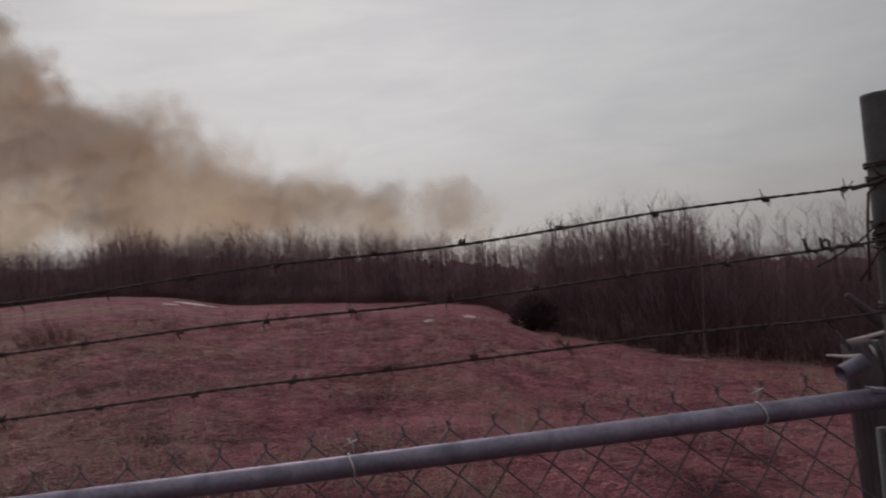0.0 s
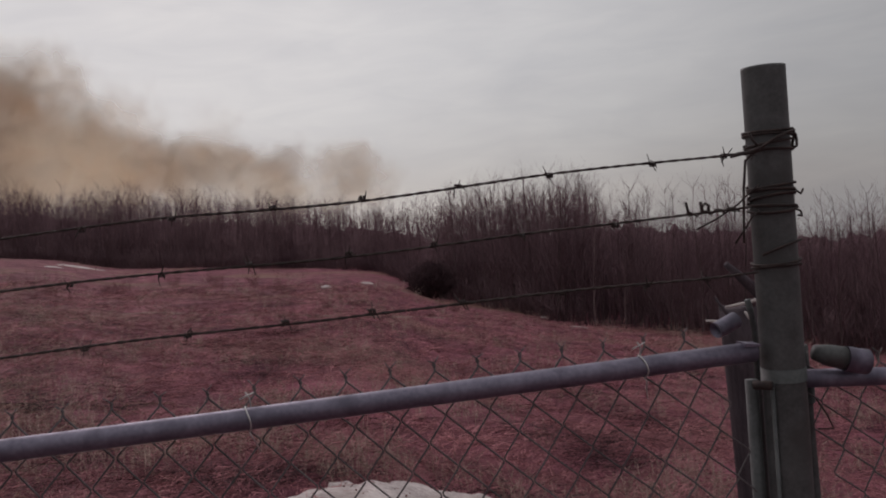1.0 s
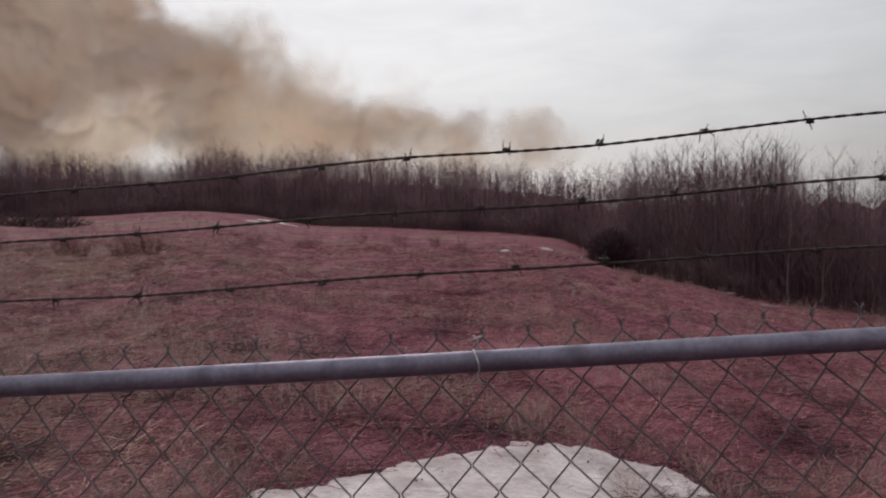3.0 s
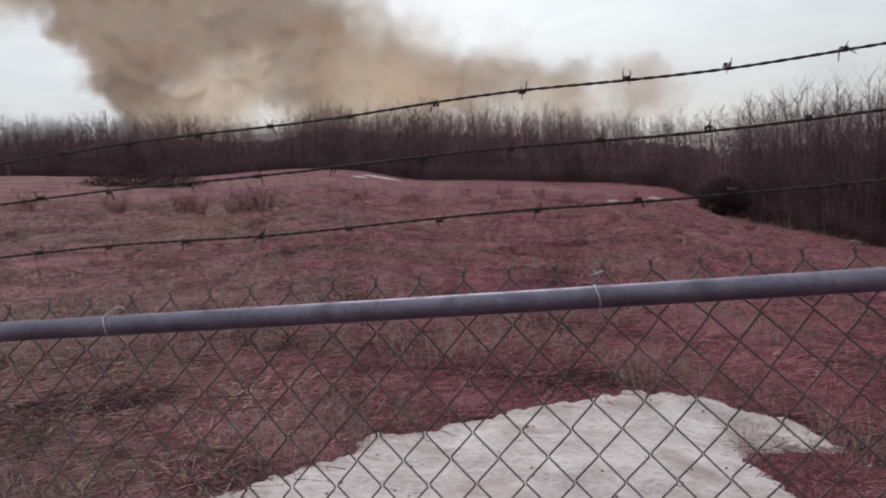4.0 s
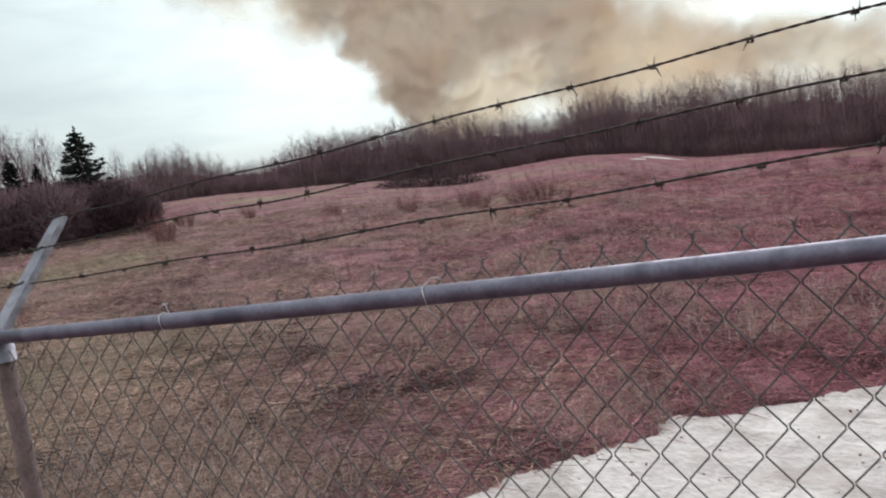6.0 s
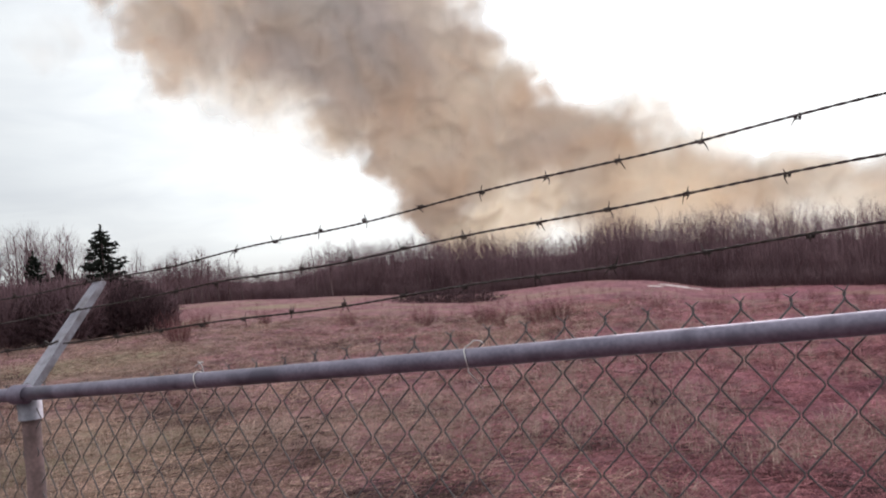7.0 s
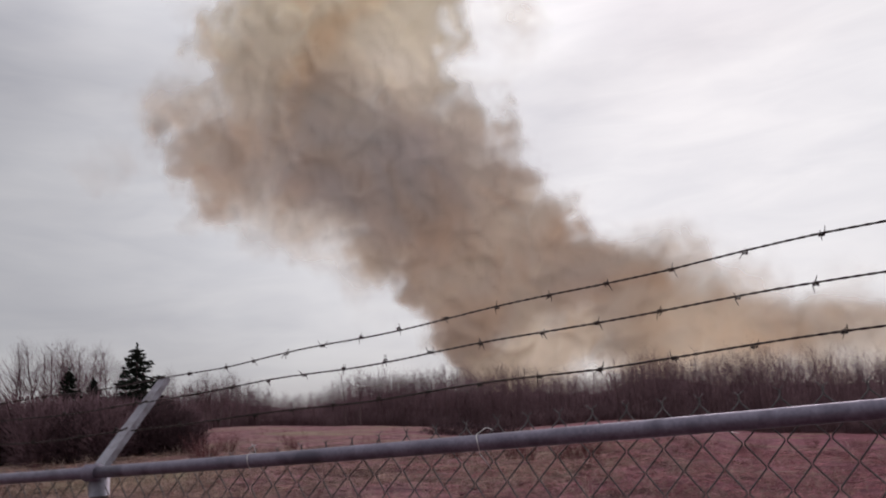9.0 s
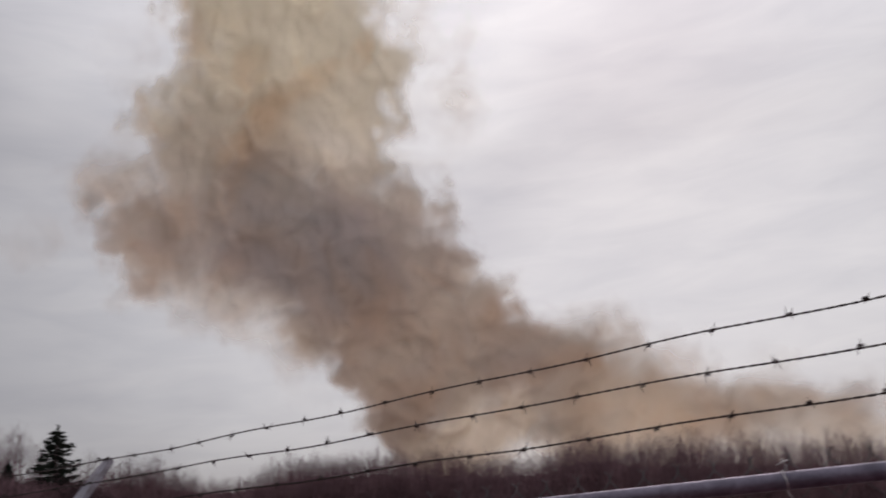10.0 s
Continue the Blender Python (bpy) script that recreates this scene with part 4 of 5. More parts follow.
for _ in range(5):
    sg = [(0, 0, -0.2, r.gauss(0, 0.2), r.gauss(0, 0.2), 8.0, 0.075, 0.002)]
    for _k in range(6):
        z_ = r.uniform(2.0, 7.2)
        sg.append((0, 0, z_, r.gauss(0, 0.45), r.gauss(0, 0.45), z_ + r.uniform(0.7, 1.5), 0.028, 0.002))
    STEMS.append(limbs(sg, 3))
stems = []
for _ in range(15000):
    az = r.uniform(-64, 45)
    R = float(edge_r(az))
    if r.random() > (R / 120 if R > 60 else 0.5):
        continue
    d = 6 + 16 * r.random()
    x, y, z = polar(az, R + d)
    h = (EYE_Z + (R + d) * math.tan(radians(float(mass_el(az)))) - z) * r.uniform(0.45, 0.95)
    stems.append((x, y, z, h / 8, r.uniform(0, 6.28), r.randrange(5)))
scatter("close_saplings", STEMS, stems, TWIG, "close-grown bare saplings filling the wood", "woodland")
scatter("bare_woodland", ASPEN_ALL, trees, TWIG, "dense grey leafless woodland along the field's edge", "woodland")
scatter("woodland_brush", BRUSHES, shrubs, TWIG, "tangled leafless brush under the woodland", "brush")

# the depth of the wood: a lumpy mass of close-grown stems behind the first trees
azs = np.arange(-66, 46, 0.2)
vs, nrow = [], 9
for k, az in enumerate(azs):
    R = float(edge_r(az))
    for q in range(nrow):
        t = q / (nrow - 1)
        rr_ = R + 6 + 11 * t + 1.5 * noise.noise((az * 0.9, t * 4, 1))
        x, y, z = polar(az, rr_)
        h = EYE_Z + rr_ * math.tan(radians(float(mass_el(az)))) - z
        prof = min(1, t * 3.2) ** 0.5 if t < 0.9 else 0.85
        top = h * (0.6 + 0.3 * min(max((az - 18) / 4, 0), 1) + 0.1 * noise.noise((az * 1.7, t * 3, 5)) + 0.1 * noise.noise((az * 6.1, t * 9, 2)) + 0.04 * r.random())
        vs.append((x, y, z - 0.5 + top * prof))
fs = [(k * nrow + q, k * nrow + q + 1, (k + 1) * nrow + q + 1, (k + 1) * nrow + q) for k in range(len(azs) - 1) for q in range(nrow - 1)]
tagged(part("deep_woodland", mesh_of("deep_woodland", vs, fs, THICKET)), "dark mass of close-grown stems deep in the wood", "woodland", kind="stuff")


def bare_tree(n, x, y, z, h, turn, label, group="bare trees at the wood's edge"):
    st, br = TREE_BUILDS[n]
    t = root("bare_tree", (x, y, z), label, "tree", group)
    t.scale = (h / 8,) * 3
    t.rotation_euler[2] = turn
    part("trunk", st, t)
    part("crown", br, t)
    return t


TREE_BUILDS = []
for k in range(6):
    st, br = aspen(r, 8, 58, lean=0.05, low=0.12, spread=0.3, trunk=0.012, twigs=3)
    TREE_BUILDS.append((mesh_of("trunk", *limbs(st, 7), BARK, True), mesh_of("crown", *limbs(br, 3), TWIG)))
for k in range(5):
    st, br = aspen(r, 8, 60, lean=0.08, low=0.28, spread=0.5, trunk=0.022, twigs=3)
    TREE_BUILDS.append((mesh_of("trunk", *limbs(st, 7), BARK, True), mesh_of("crown", *limbs(br, 3), TWIG)))

first = {}


def tree_at(n, x, y, z, h, turn, label, group):
    """A tree of build n: the first of its kind is built, the others are copies."""
    key = (n, group)
    if key not in first:
        first[key] = bare_tree(n, x, y, z, h, turn, label, group)
        return first[key]
    c = copy_thing(first[key], pose(x, y, z, 0, 0, math.degrees(turn)))
    c.scale = (h / 8,) * 3
    return tagged(c, label)


for k in range(64):
    az = 8.5 + 31.5 * (k + r.random()) / 64
    R = float(edge_r(az)) + r.uniform(-0.5, 3.0)
    x, y, z = polar(az, R)
    h = (EYE_Z + R * math.tan(radians(float(mass_el(az)) + (1.7 if k % 5 == 0 and az > 19 else 0.0))) - z) * r.uniform(0.75, 1.04)
    tree_at(r.randrange(6), x, y, z, h, r.uniform(0, 6.28), "slim grey leafless tree at the wood's near edge", "bare trees at the wood's edge")
for az, R, el in ((-59.4, 78, 5.6), (-58.4, 80, 6.2), (-57.5, 76, 6.5), (-56.7, 82, 6.2), (-56.1, 80, 6.5), (-55.3, 77, 6.1), (-54.9, 78, 6.2), (-54.2, 84, 5.9), (-53.5, 82, 6.0), (-53.0, 78, 5.4), (-58.9, 74, 5.8), (-57.0, 73, 6.0), (-55.7, 72, 6.2), (-54.5, 73, 6.1), (-56.4, 75, 6.4), (-52.6, 80, 5.3), (-50.9, 80, 5.2), (-50.3, 84, 4.6), (-49.8, 82, 4.2)):
    x, y, z = polar(az, R)
    tree_at(6 + r.randrange(5), x, y, z, EYE_Z + R * math.tan(radians(el + 0.4)) - z, r.uniform(0, 6.28), "tall leafless tree with a fine open crown beyond the copse", "tall trees beyond the copse")
for az, el in ((-48.7, 4.3), (-48.2, 4.6), (-47.7, 4.9), (-47.2, 4.7), (-46.7, 5.0), (-46.1, 4.8), (-45.6, 4.5), (-45.0, 4.2), (-44.3, 4.1), (-43.5, 3.9), (-38.6, 4.3), (-37.6, 4.5)):
    R = float(edge_r(az)) - r.uniform(2, 8)
    x, y, z = polar(az, R)
    tree_at(6 + r.randrange(5), x, y, z, EYE_Z + R * math.tan(radians(el)) - z, r.uniform(0, 6.28), "rounded leafless tree on the skyline", "rounded trees on the skyline")
for az, el in ((-36.4, 4.4), (-34.9, 4), (-31.8, 4.4), (-31, 4.1), (-27.4, 3.9), (-20.4, 3.9), (-19.7, 3.8), (-18.8, 3.9), (-17.6, 3.7)):
    R = float(edge_r(az)) + 1
    x, y, z = polar(az, R)
    tree_at(r.randrange(6), x, y, z, EYE_Z + R * math.tan(radians(el)) - z, r.uniform(0, 6.28), "taller leafless tree standing out of the far wood", "trees standing out of the far wood")


def spruce(az, R, el, width, label):
    """A conical spruce: trunk and drooping tiers of needled boughs."""
    x, y, z = polar(az, R)
    h = EYE_Z + R * math.tan(radians(el)) - z
    t = root("spruce_tree", (x, y, z), label, "tree", "spruces by the copse")
    part("trunk", mesh_of("trunk", *limbs([(0, 0, -0.2, 0, 0, h * 0.5, h * 0.02, h * 0.012), (0, 0, h * 0.5, 0, 0, h * 0.98, h * 0.012, 0.01)], 8), BARK, True), t)
    segs = []
    for q in range(210):
        f = 0.05 + 0.9 * ((q + r.random()) / 210) ** 1.05
        L = h * width * (1 - f) ** 0.85 * r.uniform(0.5, 1.12) + 0.015 * h
        a = q * 2.4 + r.uniform(-0.5, 0.5)
        sag = r.uniform(0.12, 0.34)
        p = Vector((0, 0, h * f))
        m = Vector((math.cos(a) * L * 0.6, math.sin(a) * L * 0.6, h * f - L * sag))
        e = Vector((math.cos(a) * L, math.sin(a) * L, h * f - L * (sag - 0.1)))
        segs += [(*p, *m, h * 0.01 * (1.2 - f), h * 0.007), (*m, *e, h * 0.007, 0.003)]
        for _k in range(14 + int(10 * (1 - f))):
            u = r.uniform(0.2, 1.0)
            s0 = p.lerp(m, u / 0.6) if u < 0.6 else m.lerp(e, (u - 0.6) / 0.4)
            dd = Vector((math.cos(a) + r.gauss(0, 0.6), math.sin(a) + r.gauss(0, 0.6), r.uniform(-0.8, 0.1))).normalized() * (0.015 * h + 0.2 * L) * r.uniform(0.5, 1.1)
            segs.append((*s0, *(s0 + dd), h * 0.011, 0.003))
    for q in range(60):
        f = r.uniform(0.86, 1.0)
        a = r.uniform(0, 6.283)
        segs.append((0, 0, h * f, math.cos(a) * h * (0.012 + 0.2 * (1 - f)), math.sin(a) * h * (0.012 + 0.2 * (1 - f)), h * (f + 0.012), h * 0.008, 0.003))
    part("needle_crown", mesh_of("needle_crown", *limbs(segs, 3), NEEDLE), t)
    return t


spruce(-51.95, 42, 6.85, 0.5, "dark green spruce with tiered boughs at the copse")
spruce(-55.9, 46, 5.5, 0.34, "slim dark spruce among the copse")
spruce(-54.5, 46, 4.9, 0.38, "small dark spruce among the copse")


def shrub(az, el, h, n, width, rad, label, mat=None, group="shrubs in the field"):
    x, y, z = spot(az, el)
    t = root("shrub", (x, y, z), label, "shrub", group)
    part("twig_mass", mesh_of("twig_mass", *limbs(brush(r, h, n, width, rad), 3), mat or WEED), t)
    return t


# dense dark bush where the wood begins, and the copse
def round_bush(at, width, h, n, label, group, mat=None, rad=0.022, low=-0.95):
    """A dense rounded bush: stems from the root and short twigs filling an uneven ball."""
    t = root("shrub", at, label, "shrub", group)
    segs = []
    for _ in range(n):
        a_, c_, f_ = r.uniform(0, 6.283), r.uniform(low, 1), r.random() ** 0.4
        w_ = math.sqrt(1 - c_ * c_) * width / 2 * f_ * (1 + 0.25 * noise.noise((math.cos(a_) * 2, math.sin(a_) * 2, c_ * 2)))
        p = Vector((math.cos(a_) * w_, math.sin(a_) * w_, h * (0.5 + 0.5 * c_ * f_)))
        q = p + (Vector((p.x, p.y, p.z - h * 0.3)).normalized() + Vector((r.gauss(0, 0.6), r.gauss(0, 0.6), 0.4 + r.gauss(0, 0.5)))) * h * 0.11
        segs.append((*p, *q, rad, 0.003))
        if _ % 12 == 0:
            segs.append((0, 0, -0.1, *p, 0.025, 0.012))
    part("twig_mass", mesh_of("twig_mass", *limbs(segs, 3), mat or BUSH), t)
    return t


round_bush(polar(7.9, 46.5), 2.5, 2.05, 3400, "dense dark rounded bush at the wood's corner", "dark bushes")
for k in range(40):
    az = -48.6 - 17 * (k + 0.5 * r.random()) / 40
    x, y, z = spot(az, -0.45 + 0.5 * r.random())
    R = math.hypot(x, y)
    top = min(1.9 + (-48.4 - az) * 0.7, 3.5) * r.uniform(0.85, 1.05)
    hb = EYE_Z + R * math.tan(radians(top)) - z
    round_bush((x, y, z - 0.2 * hb), hb * r.uniform(0.85, 1.25), hb * r.uniform(1.1, 1.28), 1400, "tall tangled leafless bush of the copse", "bushes of the copse", (TWIG, BUSH, THICKET)[k % 3], 0.02)
for az, el, h in ((-32.4, -0.1, 1.6), (-31.3, -0.3, 2.0), (-30, -0.45, 2.0), (-28.8, -0.55, 1.9), (-27.6, -0.65, 1.6)):
    round_bush(tuple(Vector(spot(az, el)) - Vector((0, 0, 0.35 * h))), h * 2.4, h * 0.85, 800, "low dark bush in front of the far wood", "low dark bushes", BUSH, 0.03)
for az, el, h, n in ((-27.7, -2.4, 1.0, 26), (-26.8, -2.5, 0.8, 20), (-24.4, -2.7, 0.8, 20), (-23.6, -2.6, 0.9, 24), (-22.6, -2.7, 1.0, 26), (-31.8, -2, 0.9, 26), (-36.9, -1.4, 0.8, 22), (-16.2, -2.6, 0.9, 22), (-13, -2.9, 1.0, 24), (-12.2, -3, 1.2, 30), (-9, -2.8, 1.2, 30), (-6.4, -3.2, 1.3, 34), (-4, -3.3, 1.2, 34), (-2.3, -3.8, 1.0, 26), (0.8, -5.3, 0.6, 22), (9.4, -6.3, 0.7, 40), (7.8, -6.5, 0.5, 26), (-42.4, -0.6, 0.9, 24), (-46.4, -0.4, 1.0, 30), (-48, -1.2, 1.2, 36)):
    shrub(az, el, h * (1.0 if az < -20 else 0.62), n * 3, 0.6, 0.007 if az < -20 else 0.0045, "small reddish-brown leafless shrub in the field")

# ---- field cover ----
weeds = [limbs(brush(r, 1.0, 5, 0.3, 0.006)) for _ in range(5)]
rows = []
for _ in range(1500):
    az, R = r.uniform(-62, 42), 12 * (90 / 12) ** r.random()
    if R > float(edge_r(az)) - 1:
        continue
    x, y, z = polar(az, R)
    rows.append((x, y, z, r.uniform(0.25, 0.7) * (0.7 + R / 120), r.uniform(0, 6.28), r.randrange(5)))
scatter("field_weeds", weeds, rows, WEED, "scattered dry reddish weed stalks across the field", "weeds")


def tuft(n, h, lay):
    """Blades of a matted tuft: bent tapering strips with a fold."""
    out = []
    for _ in range(n):
        a = r.uniform(0, 6.283)
        l_ = lay * r.uniform(0.5, 1.3)
        p = Vector((r.gauss(0, 0.04), r.gauss(0, 0.04), -0.01))
        m = p + Vector((math.cos(a) * h * l_ * 0.5, math.sin(a) * h * l_ * 0.5, h * r.uniform(0.3, 0.6)))
        e = m + Vector((math.cos(a) * h * l_ * 0.7, math.sin(a) * h * l_ * 0.7, h * r.uniform(-0.25, 0.2)))
        out += [(*p, *m, 0.003, 0.0026), (*m, *e, 0.0026, 0.0008)]
    return limbs(out, 3)


TUFTS = [tuft(7, 0.17, 1.4) for _ in range(5)] + [tuft(8, 0.1, 2.4) for _ in range(4)]
rows = []
for _ in range(17000):
    az, R = r.uniform(-66, 48), 2.2 * (40 / 2.2) ** (r.random() ** 0.75)
    x, y, z = polar(az, R)
    patch = noise.noise((x * 0.35, y * 0.35, 3)) + 0.5 * noise.noise((x * 1.3, y * 1.3, 7))
    if (patch < -0.5 and R > 9) or in_snow(az, R):
        continue
    rows.append((x, y, z, r.uniform(0.6, 1.3) * (0.9 + R * 0.035), r.uniform(0, 6.28), r.randrange(9)))
olive = [math.degrees(math.atan2(q[0], q[1])) + 7 * noise.noise((q[0] * 0.4, q[1] * 0.4, 21)) < -27 + r.gauss(0, 11) for q in rows]
scatter("dead_grass", TUFTS, [q for q, o in zip(rows, olive) if not o], GRASS, "matted tufts of dead reddish grass", "grass")
scatter("tan_grass", TUFTS, [q for q, o in zip(rows, olive) if o], TAN_GRASS, "matted tufts of dead olive-tan grass", "grass")

rows = []
tangle = [tuft(12, 0.13, 2.0) for _ in range(5)]
for _ in range(4200):
    az, R = r.uniform(-62, 34), 3.2 * (24 / 3.2) ** r.random()
    x, y, z = polar(az, R)
    if noise.noise((x * 0.9, y * 0.9, 31)) + 0.4 * noise.noise((x * 3.1, y * 3.1, 32)) < (0.22 if az < -12 else 0.36) or in_snow(az, R):
        continue
    rows.append((x, y, z, r.uniform(0.7, 1.3) * (0.9 + R * 0.03), r.uniform(0, 6.28), r.randrange(5)))
scatter("tangled_weeds", tangle, rows, BUSH, "dark tangled clumps of dead weeds in the grass", "weeds")

STALKS = []
for _ in range(5):
    st_ = []
    for _k in range(6):
        a_, l_ = r.uniform(0, 6.283), r.uniform(0.1, 0.7)
        p = Vector((r.gauss(0, 0.05), r.gauss(0, 0.05), -0.02))
        m = p + Vector((math.cos(a_) * l_ * 0.12, math.sin(a_) * l_ * 0.12, r.uniform(0.1, 0.2)))
        e = m + Vector((math.cos(a_) * l_ * 0.22, math.sin(a_) * l_ * 0.22, r.uniform(0.02, 0.14)))
        st_ += [(*p, *m, 0.0026, 0.0022), (*m, *e, 0.0022, 0.0008)]
    STALKS.append(limbs(st_, 3))
rows = []
for _ in range(9500):
    az, R = r.uniform(-66, 46), 3.0 * (45 / 3.0) ** (r.random() ** 0.9)
    x, y, z = polar(az, R)
    if noise.noise((x * 0.5, y * 0.5, 13)) < 0.0 or in_snow(az, R):
        continue
    rows.append((x, y, z, r.uniform(0.6, 1.2) * (0.9 + R * 0.03), r.uniform(0, 6.28), r.randrange(5)))
scatter("straw_stalks", STALKS, rows, STRAW, "pale bleached stalks standing in the dead grass", "grass")
rows = []
bits = [limbs([(-0.5, 0, 0.02, 0.1, 0.1, 0.05, 0.05, 0.04), (0.1, 0.1, 0.05, 0.6, 0.0, 0.02, 0.04, 0.02)], 4), limbs([(-0.15, 0, -0.05, 0.0, 0.02, 0.12, 0.16, 0.14), (0.0, 0.02, 0.12, 0.1, 0.0, 0.2, 0.14, 0.05)], 6)]
for _ in range(420):
    az, R = r.uniform(-36, 18), r.uniform(2.9, 6.2)
    if snow_depth(az, R) < 0.06:
        continue
    x, y, z = polar(az, R)
    rows.append((x, y, z + 0.075, r.uniform(0.012, 0.06) * r.uniform(0.6, 1), r.uniform(0, 6.28), r.randrange(2)))
scatter("snow_debris", bits, rows, WEED, "dark bits of stalk and soil lying on the snow", "debris")

rows = []
for _ in range(3000):
    az, R = r.uniform(-180, 180), 0.7 + 9 * r.random() ** 1.3
    if -64 < az < 46 and R > 2.2:
        continue
    x, y, z = polar(az, R)
    rows.append((x, y, z, r.uniform(0.5, 1.0), r.uniform(0, 6.28), 5 + r.randrange(4)))
scatter("trodden_grass", TUFTS, rows, GRASS, "short flattened dead grass along the fence", "grass")

dead_stump(2.98, 5.2, 0.92)
big_snow()
small_snow(-14.4, -1.15, 4.2, 1.6, 0.25, "thin strip of old snow at the hill's crest")
small_snow(-16, -0.95, 1.6, 1.0, 0.25, "thin strip of old snow at the hill's crest")
for az, el, L, W in ((0.8, -3.85, 0.55, 0.7), (3.5, -3.85, 0.75, 0.8), (6, -3.95, 0.25, 0.5), (15.4, -7.15, 0.5, 0.35), (16.1, -7.4, 0.4, 0.3), (17.7, -7.95, 0.9, 0.25), (20.1, -8.15, 0.6, 0.25)):
    small_snow(az, el, L, W, 0.1)

# faint trodden track across the slope
vs, fs = [], []
TRACK_AZ = np.arange(-26, 9.5, 0.5)
for k, az in enumerate(TRACK_AZ):
    el = np.interp(az, [-26, -16, -10.4, -6.6, 0.9, 7.8, 10], [-3.9, -4.1, -4.35, -4.95, -5.75, -6.5, -6.9])
    x, y, z = spot(az, el)
    q = 0.05 + 0.22 * max(0, noise.noise((az * 0.6, 0.3, 0)) + 0.35)
    for s_ in (-1, -0.5, 0.5, 1):
        px, py = x + 0.0 * s_, y + q * s_
        vs.append((px, py, gz(px, py) + (0.012 if abs(s_) < 1 else -0.02)))
for k in range(len(TRACK_AZ) - 1):
    for q in range(3):
        fs.append((k * 4 + q, k * 4 + 4 + q, k * 4 + 5 + q, k * 4 + 1 + q))
tagged(part("track", mesh_of("track", vs, fs, TRACK, True)), "faint pale trodden track across the field", "track", kind="structure")

# ---- smoke: a billowing front far behind the wood ----
# bearing, height, radius in degrees, thickness, darkness (own tone plus painted shade)
COLUMN = [
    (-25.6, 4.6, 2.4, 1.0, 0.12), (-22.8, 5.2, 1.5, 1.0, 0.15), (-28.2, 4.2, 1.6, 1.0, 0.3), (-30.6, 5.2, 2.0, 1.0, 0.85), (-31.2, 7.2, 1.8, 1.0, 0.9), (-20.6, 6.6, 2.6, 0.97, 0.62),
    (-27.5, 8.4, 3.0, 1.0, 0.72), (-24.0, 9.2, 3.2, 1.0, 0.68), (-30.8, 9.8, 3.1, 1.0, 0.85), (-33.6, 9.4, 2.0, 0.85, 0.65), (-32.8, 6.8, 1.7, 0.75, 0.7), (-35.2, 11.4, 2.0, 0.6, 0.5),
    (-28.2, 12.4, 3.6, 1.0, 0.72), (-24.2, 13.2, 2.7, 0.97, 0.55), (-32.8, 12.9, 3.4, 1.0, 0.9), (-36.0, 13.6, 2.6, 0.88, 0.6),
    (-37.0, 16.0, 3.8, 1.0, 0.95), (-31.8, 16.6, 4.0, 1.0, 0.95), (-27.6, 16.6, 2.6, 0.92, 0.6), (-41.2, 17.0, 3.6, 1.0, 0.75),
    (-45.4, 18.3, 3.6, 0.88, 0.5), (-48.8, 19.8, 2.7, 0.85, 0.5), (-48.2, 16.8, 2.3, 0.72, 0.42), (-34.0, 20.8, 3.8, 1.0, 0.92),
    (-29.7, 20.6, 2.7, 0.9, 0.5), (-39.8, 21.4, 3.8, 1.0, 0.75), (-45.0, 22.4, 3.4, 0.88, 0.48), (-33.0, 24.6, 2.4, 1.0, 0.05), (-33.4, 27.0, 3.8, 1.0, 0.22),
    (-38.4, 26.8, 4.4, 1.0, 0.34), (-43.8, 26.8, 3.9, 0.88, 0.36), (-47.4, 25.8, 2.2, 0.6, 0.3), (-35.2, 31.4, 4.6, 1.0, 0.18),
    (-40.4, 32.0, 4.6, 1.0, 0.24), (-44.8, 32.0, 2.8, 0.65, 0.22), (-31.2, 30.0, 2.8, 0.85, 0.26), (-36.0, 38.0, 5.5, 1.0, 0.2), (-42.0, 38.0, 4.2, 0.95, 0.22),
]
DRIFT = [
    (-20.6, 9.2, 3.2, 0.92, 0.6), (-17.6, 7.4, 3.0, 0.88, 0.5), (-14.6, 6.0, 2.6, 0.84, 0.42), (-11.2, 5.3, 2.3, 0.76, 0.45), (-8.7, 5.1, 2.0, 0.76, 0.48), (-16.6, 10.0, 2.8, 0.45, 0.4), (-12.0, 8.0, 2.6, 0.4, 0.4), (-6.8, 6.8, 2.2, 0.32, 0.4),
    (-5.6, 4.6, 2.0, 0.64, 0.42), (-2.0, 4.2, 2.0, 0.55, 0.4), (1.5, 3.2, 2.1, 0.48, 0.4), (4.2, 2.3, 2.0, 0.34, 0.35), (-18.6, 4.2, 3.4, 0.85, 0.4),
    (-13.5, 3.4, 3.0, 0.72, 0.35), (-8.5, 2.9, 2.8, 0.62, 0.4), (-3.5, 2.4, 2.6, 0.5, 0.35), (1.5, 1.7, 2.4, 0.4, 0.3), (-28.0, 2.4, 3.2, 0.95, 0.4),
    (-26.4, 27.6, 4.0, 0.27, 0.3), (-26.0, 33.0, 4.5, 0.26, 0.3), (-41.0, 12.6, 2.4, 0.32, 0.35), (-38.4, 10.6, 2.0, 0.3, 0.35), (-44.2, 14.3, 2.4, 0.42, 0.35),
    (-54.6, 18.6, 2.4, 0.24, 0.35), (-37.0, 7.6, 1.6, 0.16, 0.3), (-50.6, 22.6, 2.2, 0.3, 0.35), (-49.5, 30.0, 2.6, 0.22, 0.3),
]


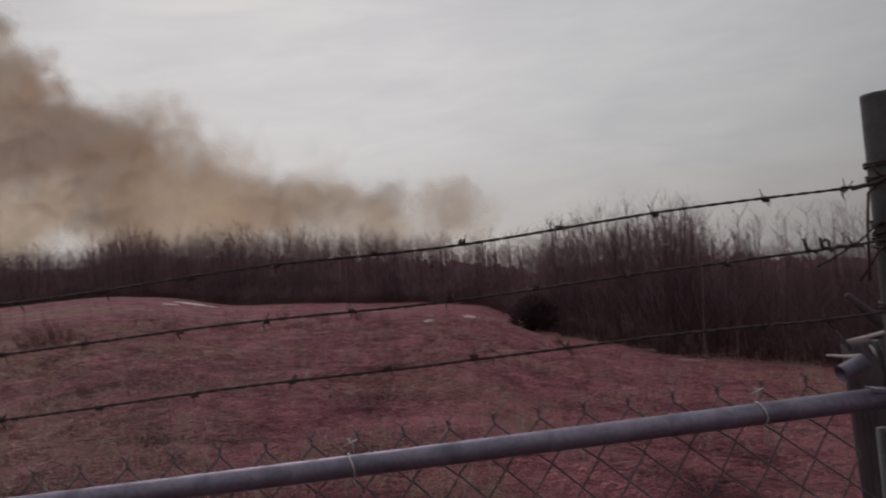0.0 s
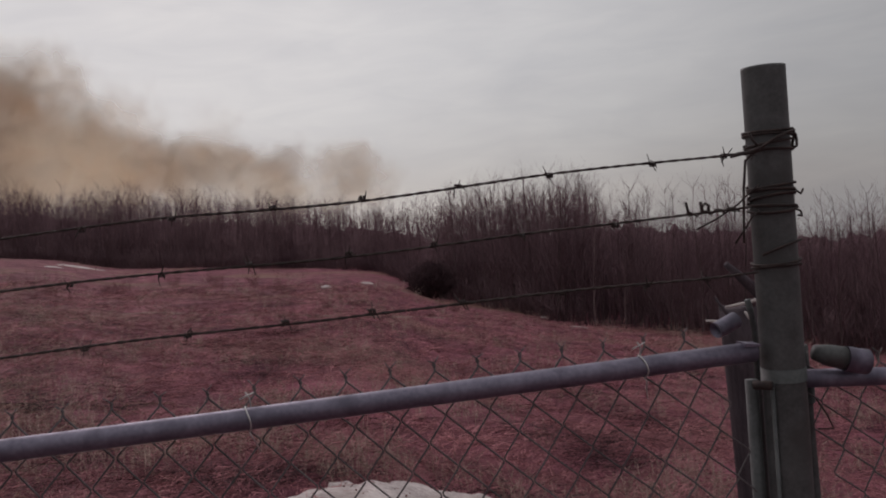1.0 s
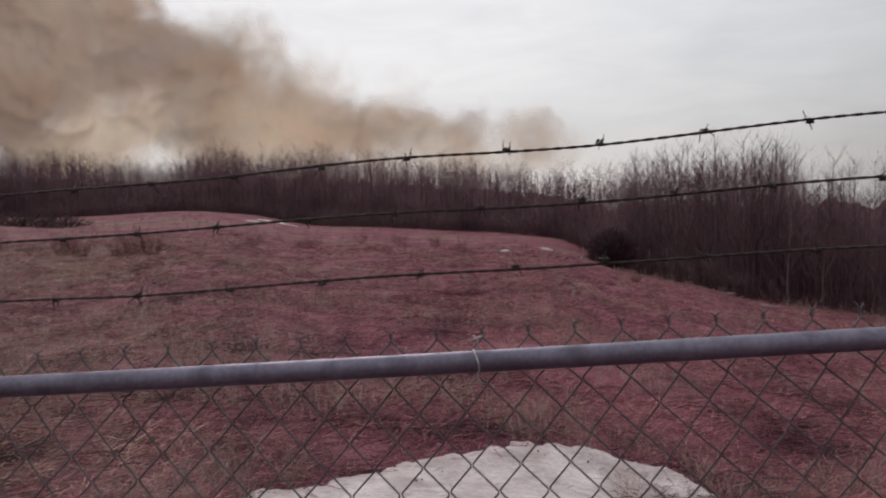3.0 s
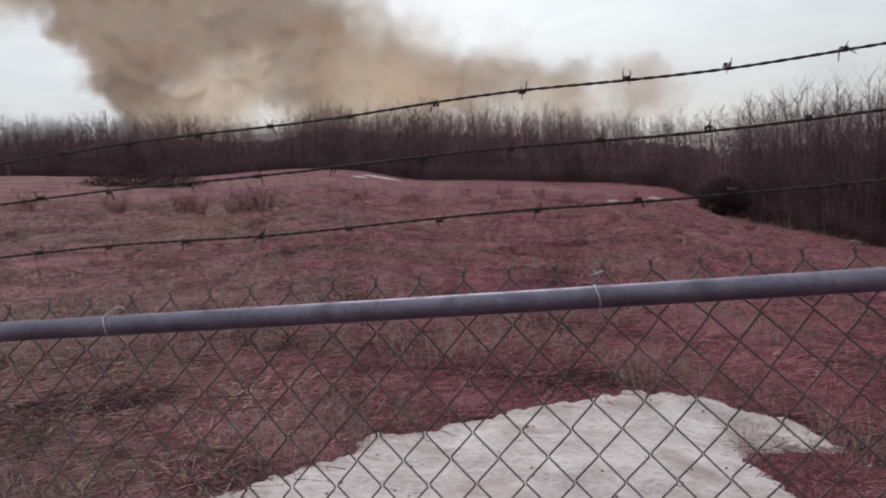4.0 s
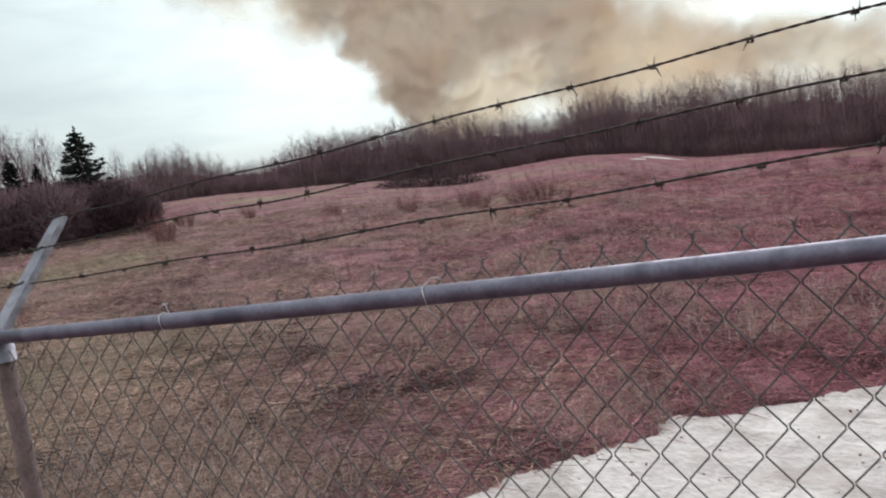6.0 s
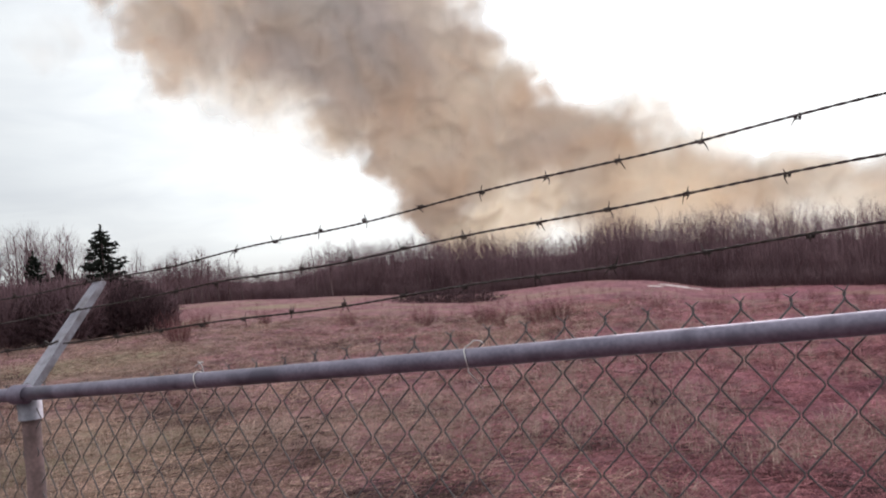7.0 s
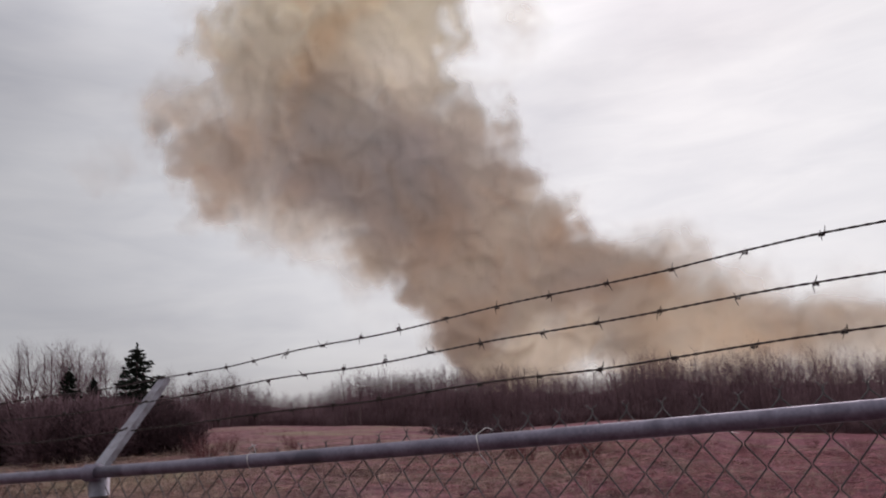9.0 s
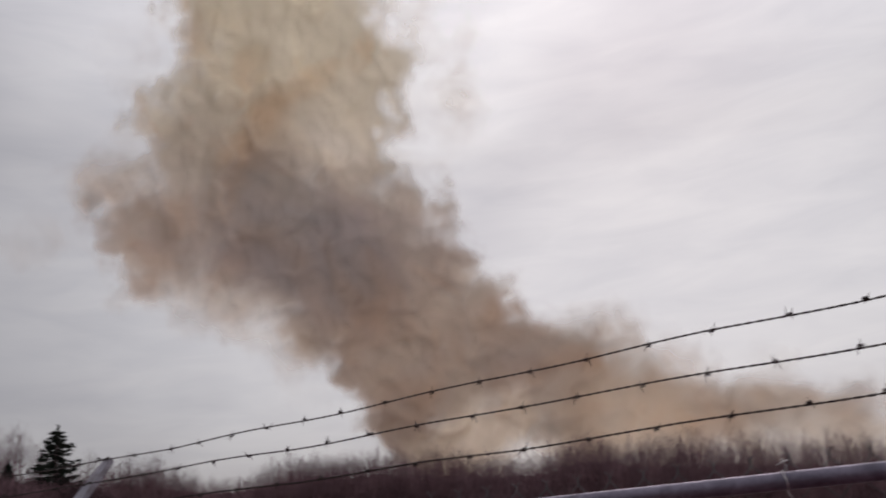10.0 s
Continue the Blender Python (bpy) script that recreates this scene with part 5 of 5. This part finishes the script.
def smoke_front():
    A, E = np.arange(-62, 12, 0.22), np.arange(-3, 46, 0.22)
    AA, EE = np.meshgrid(A, E, indexing="ij")

    def field(fn):
        return np.array([[fn(a_, e_) for e_ in E] for a_ in A])

    turb = field(lambda a_, e_: noise.turbulence((a_ * 0.34, e_ * 0.34, 2.0), 4, False))
    turb2 = field(lambda a_, e_: noise.noise((a_ * 0.16, e_ * 0.16, 9.0)))
    curl = field(lambda a_, e_: noise.noise((a_ * 0.75, e_ * 0.75, 3.0)) + 0.5 * noise.noise((a_ * 1.6, e_ * 1.6, 4.0)))
    puffy = field(lambda a_, e_: abs(noise.noise((a_ * 0.24, e_ * 0.24, 5.0))) + 0.25 * abs(noise.noise((a_ * 0.55, e_ * 0.55, 6.0))))
    wa, we = AA + 1.7 * (turb - 0.55) + 0.5 * curl, EE + 1.2 * turb2 + 0.45 * np.roll(curl, 40, 0)
    dens, bulge, part_of, puff_shade = np.zeros_like(AA), np.zeros_like(AA), np.full_like(AA, 1e-4), np.full_like(AA, 0.35e-4)
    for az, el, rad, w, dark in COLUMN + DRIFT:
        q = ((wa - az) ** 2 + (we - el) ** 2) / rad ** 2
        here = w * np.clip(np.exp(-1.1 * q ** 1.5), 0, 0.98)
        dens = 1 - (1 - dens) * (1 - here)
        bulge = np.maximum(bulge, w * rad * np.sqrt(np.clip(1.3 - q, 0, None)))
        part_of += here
        puff_shade += here * dark
    # thick cores darker, thin fringes paler: shading put into the smoke's colour
    puff_shade = puff_shade / part_of * np.clip(0.45 + 0.6 * dens, 0, 1)
    dist = 420 - bulge * 5.0 - 5 * (turb - 0.5) - 7 * puffy
    X, Y = dist * np.sin(np.radians(AA)), dist * np.cos(np.radians(AA))
    Z = EYE_Z + dist * np.tan(np.radians(EE))
    idx = np.arange(AA.size).reshape(AA.shape)
    F = np.stack([idx[:-1, :-1], idx[1:, :-1], idx[1:, 1:], idx[:-1, 1:]], -1).reshape(-1, 4)
    flat = dens.ravel()
    F = F[flat[F].max(1) > 0.03]
    used, inv = np.unique(F, return_inverse=True)
    V = np.stack([X, Y, Z], -1).reshape(-1, 3)[used]
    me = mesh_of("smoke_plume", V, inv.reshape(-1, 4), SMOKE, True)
    for name, values in (("smoke_amount", flat), ("puff_shade", puff_shade.ravel())):
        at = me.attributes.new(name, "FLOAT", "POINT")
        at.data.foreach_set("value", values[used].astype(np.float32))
    return tagged(part("smoke_plume", me), "huge billowing tan and grey smoke plume rising behind the wood", "smoke", kind="stuff")


smoke_front()
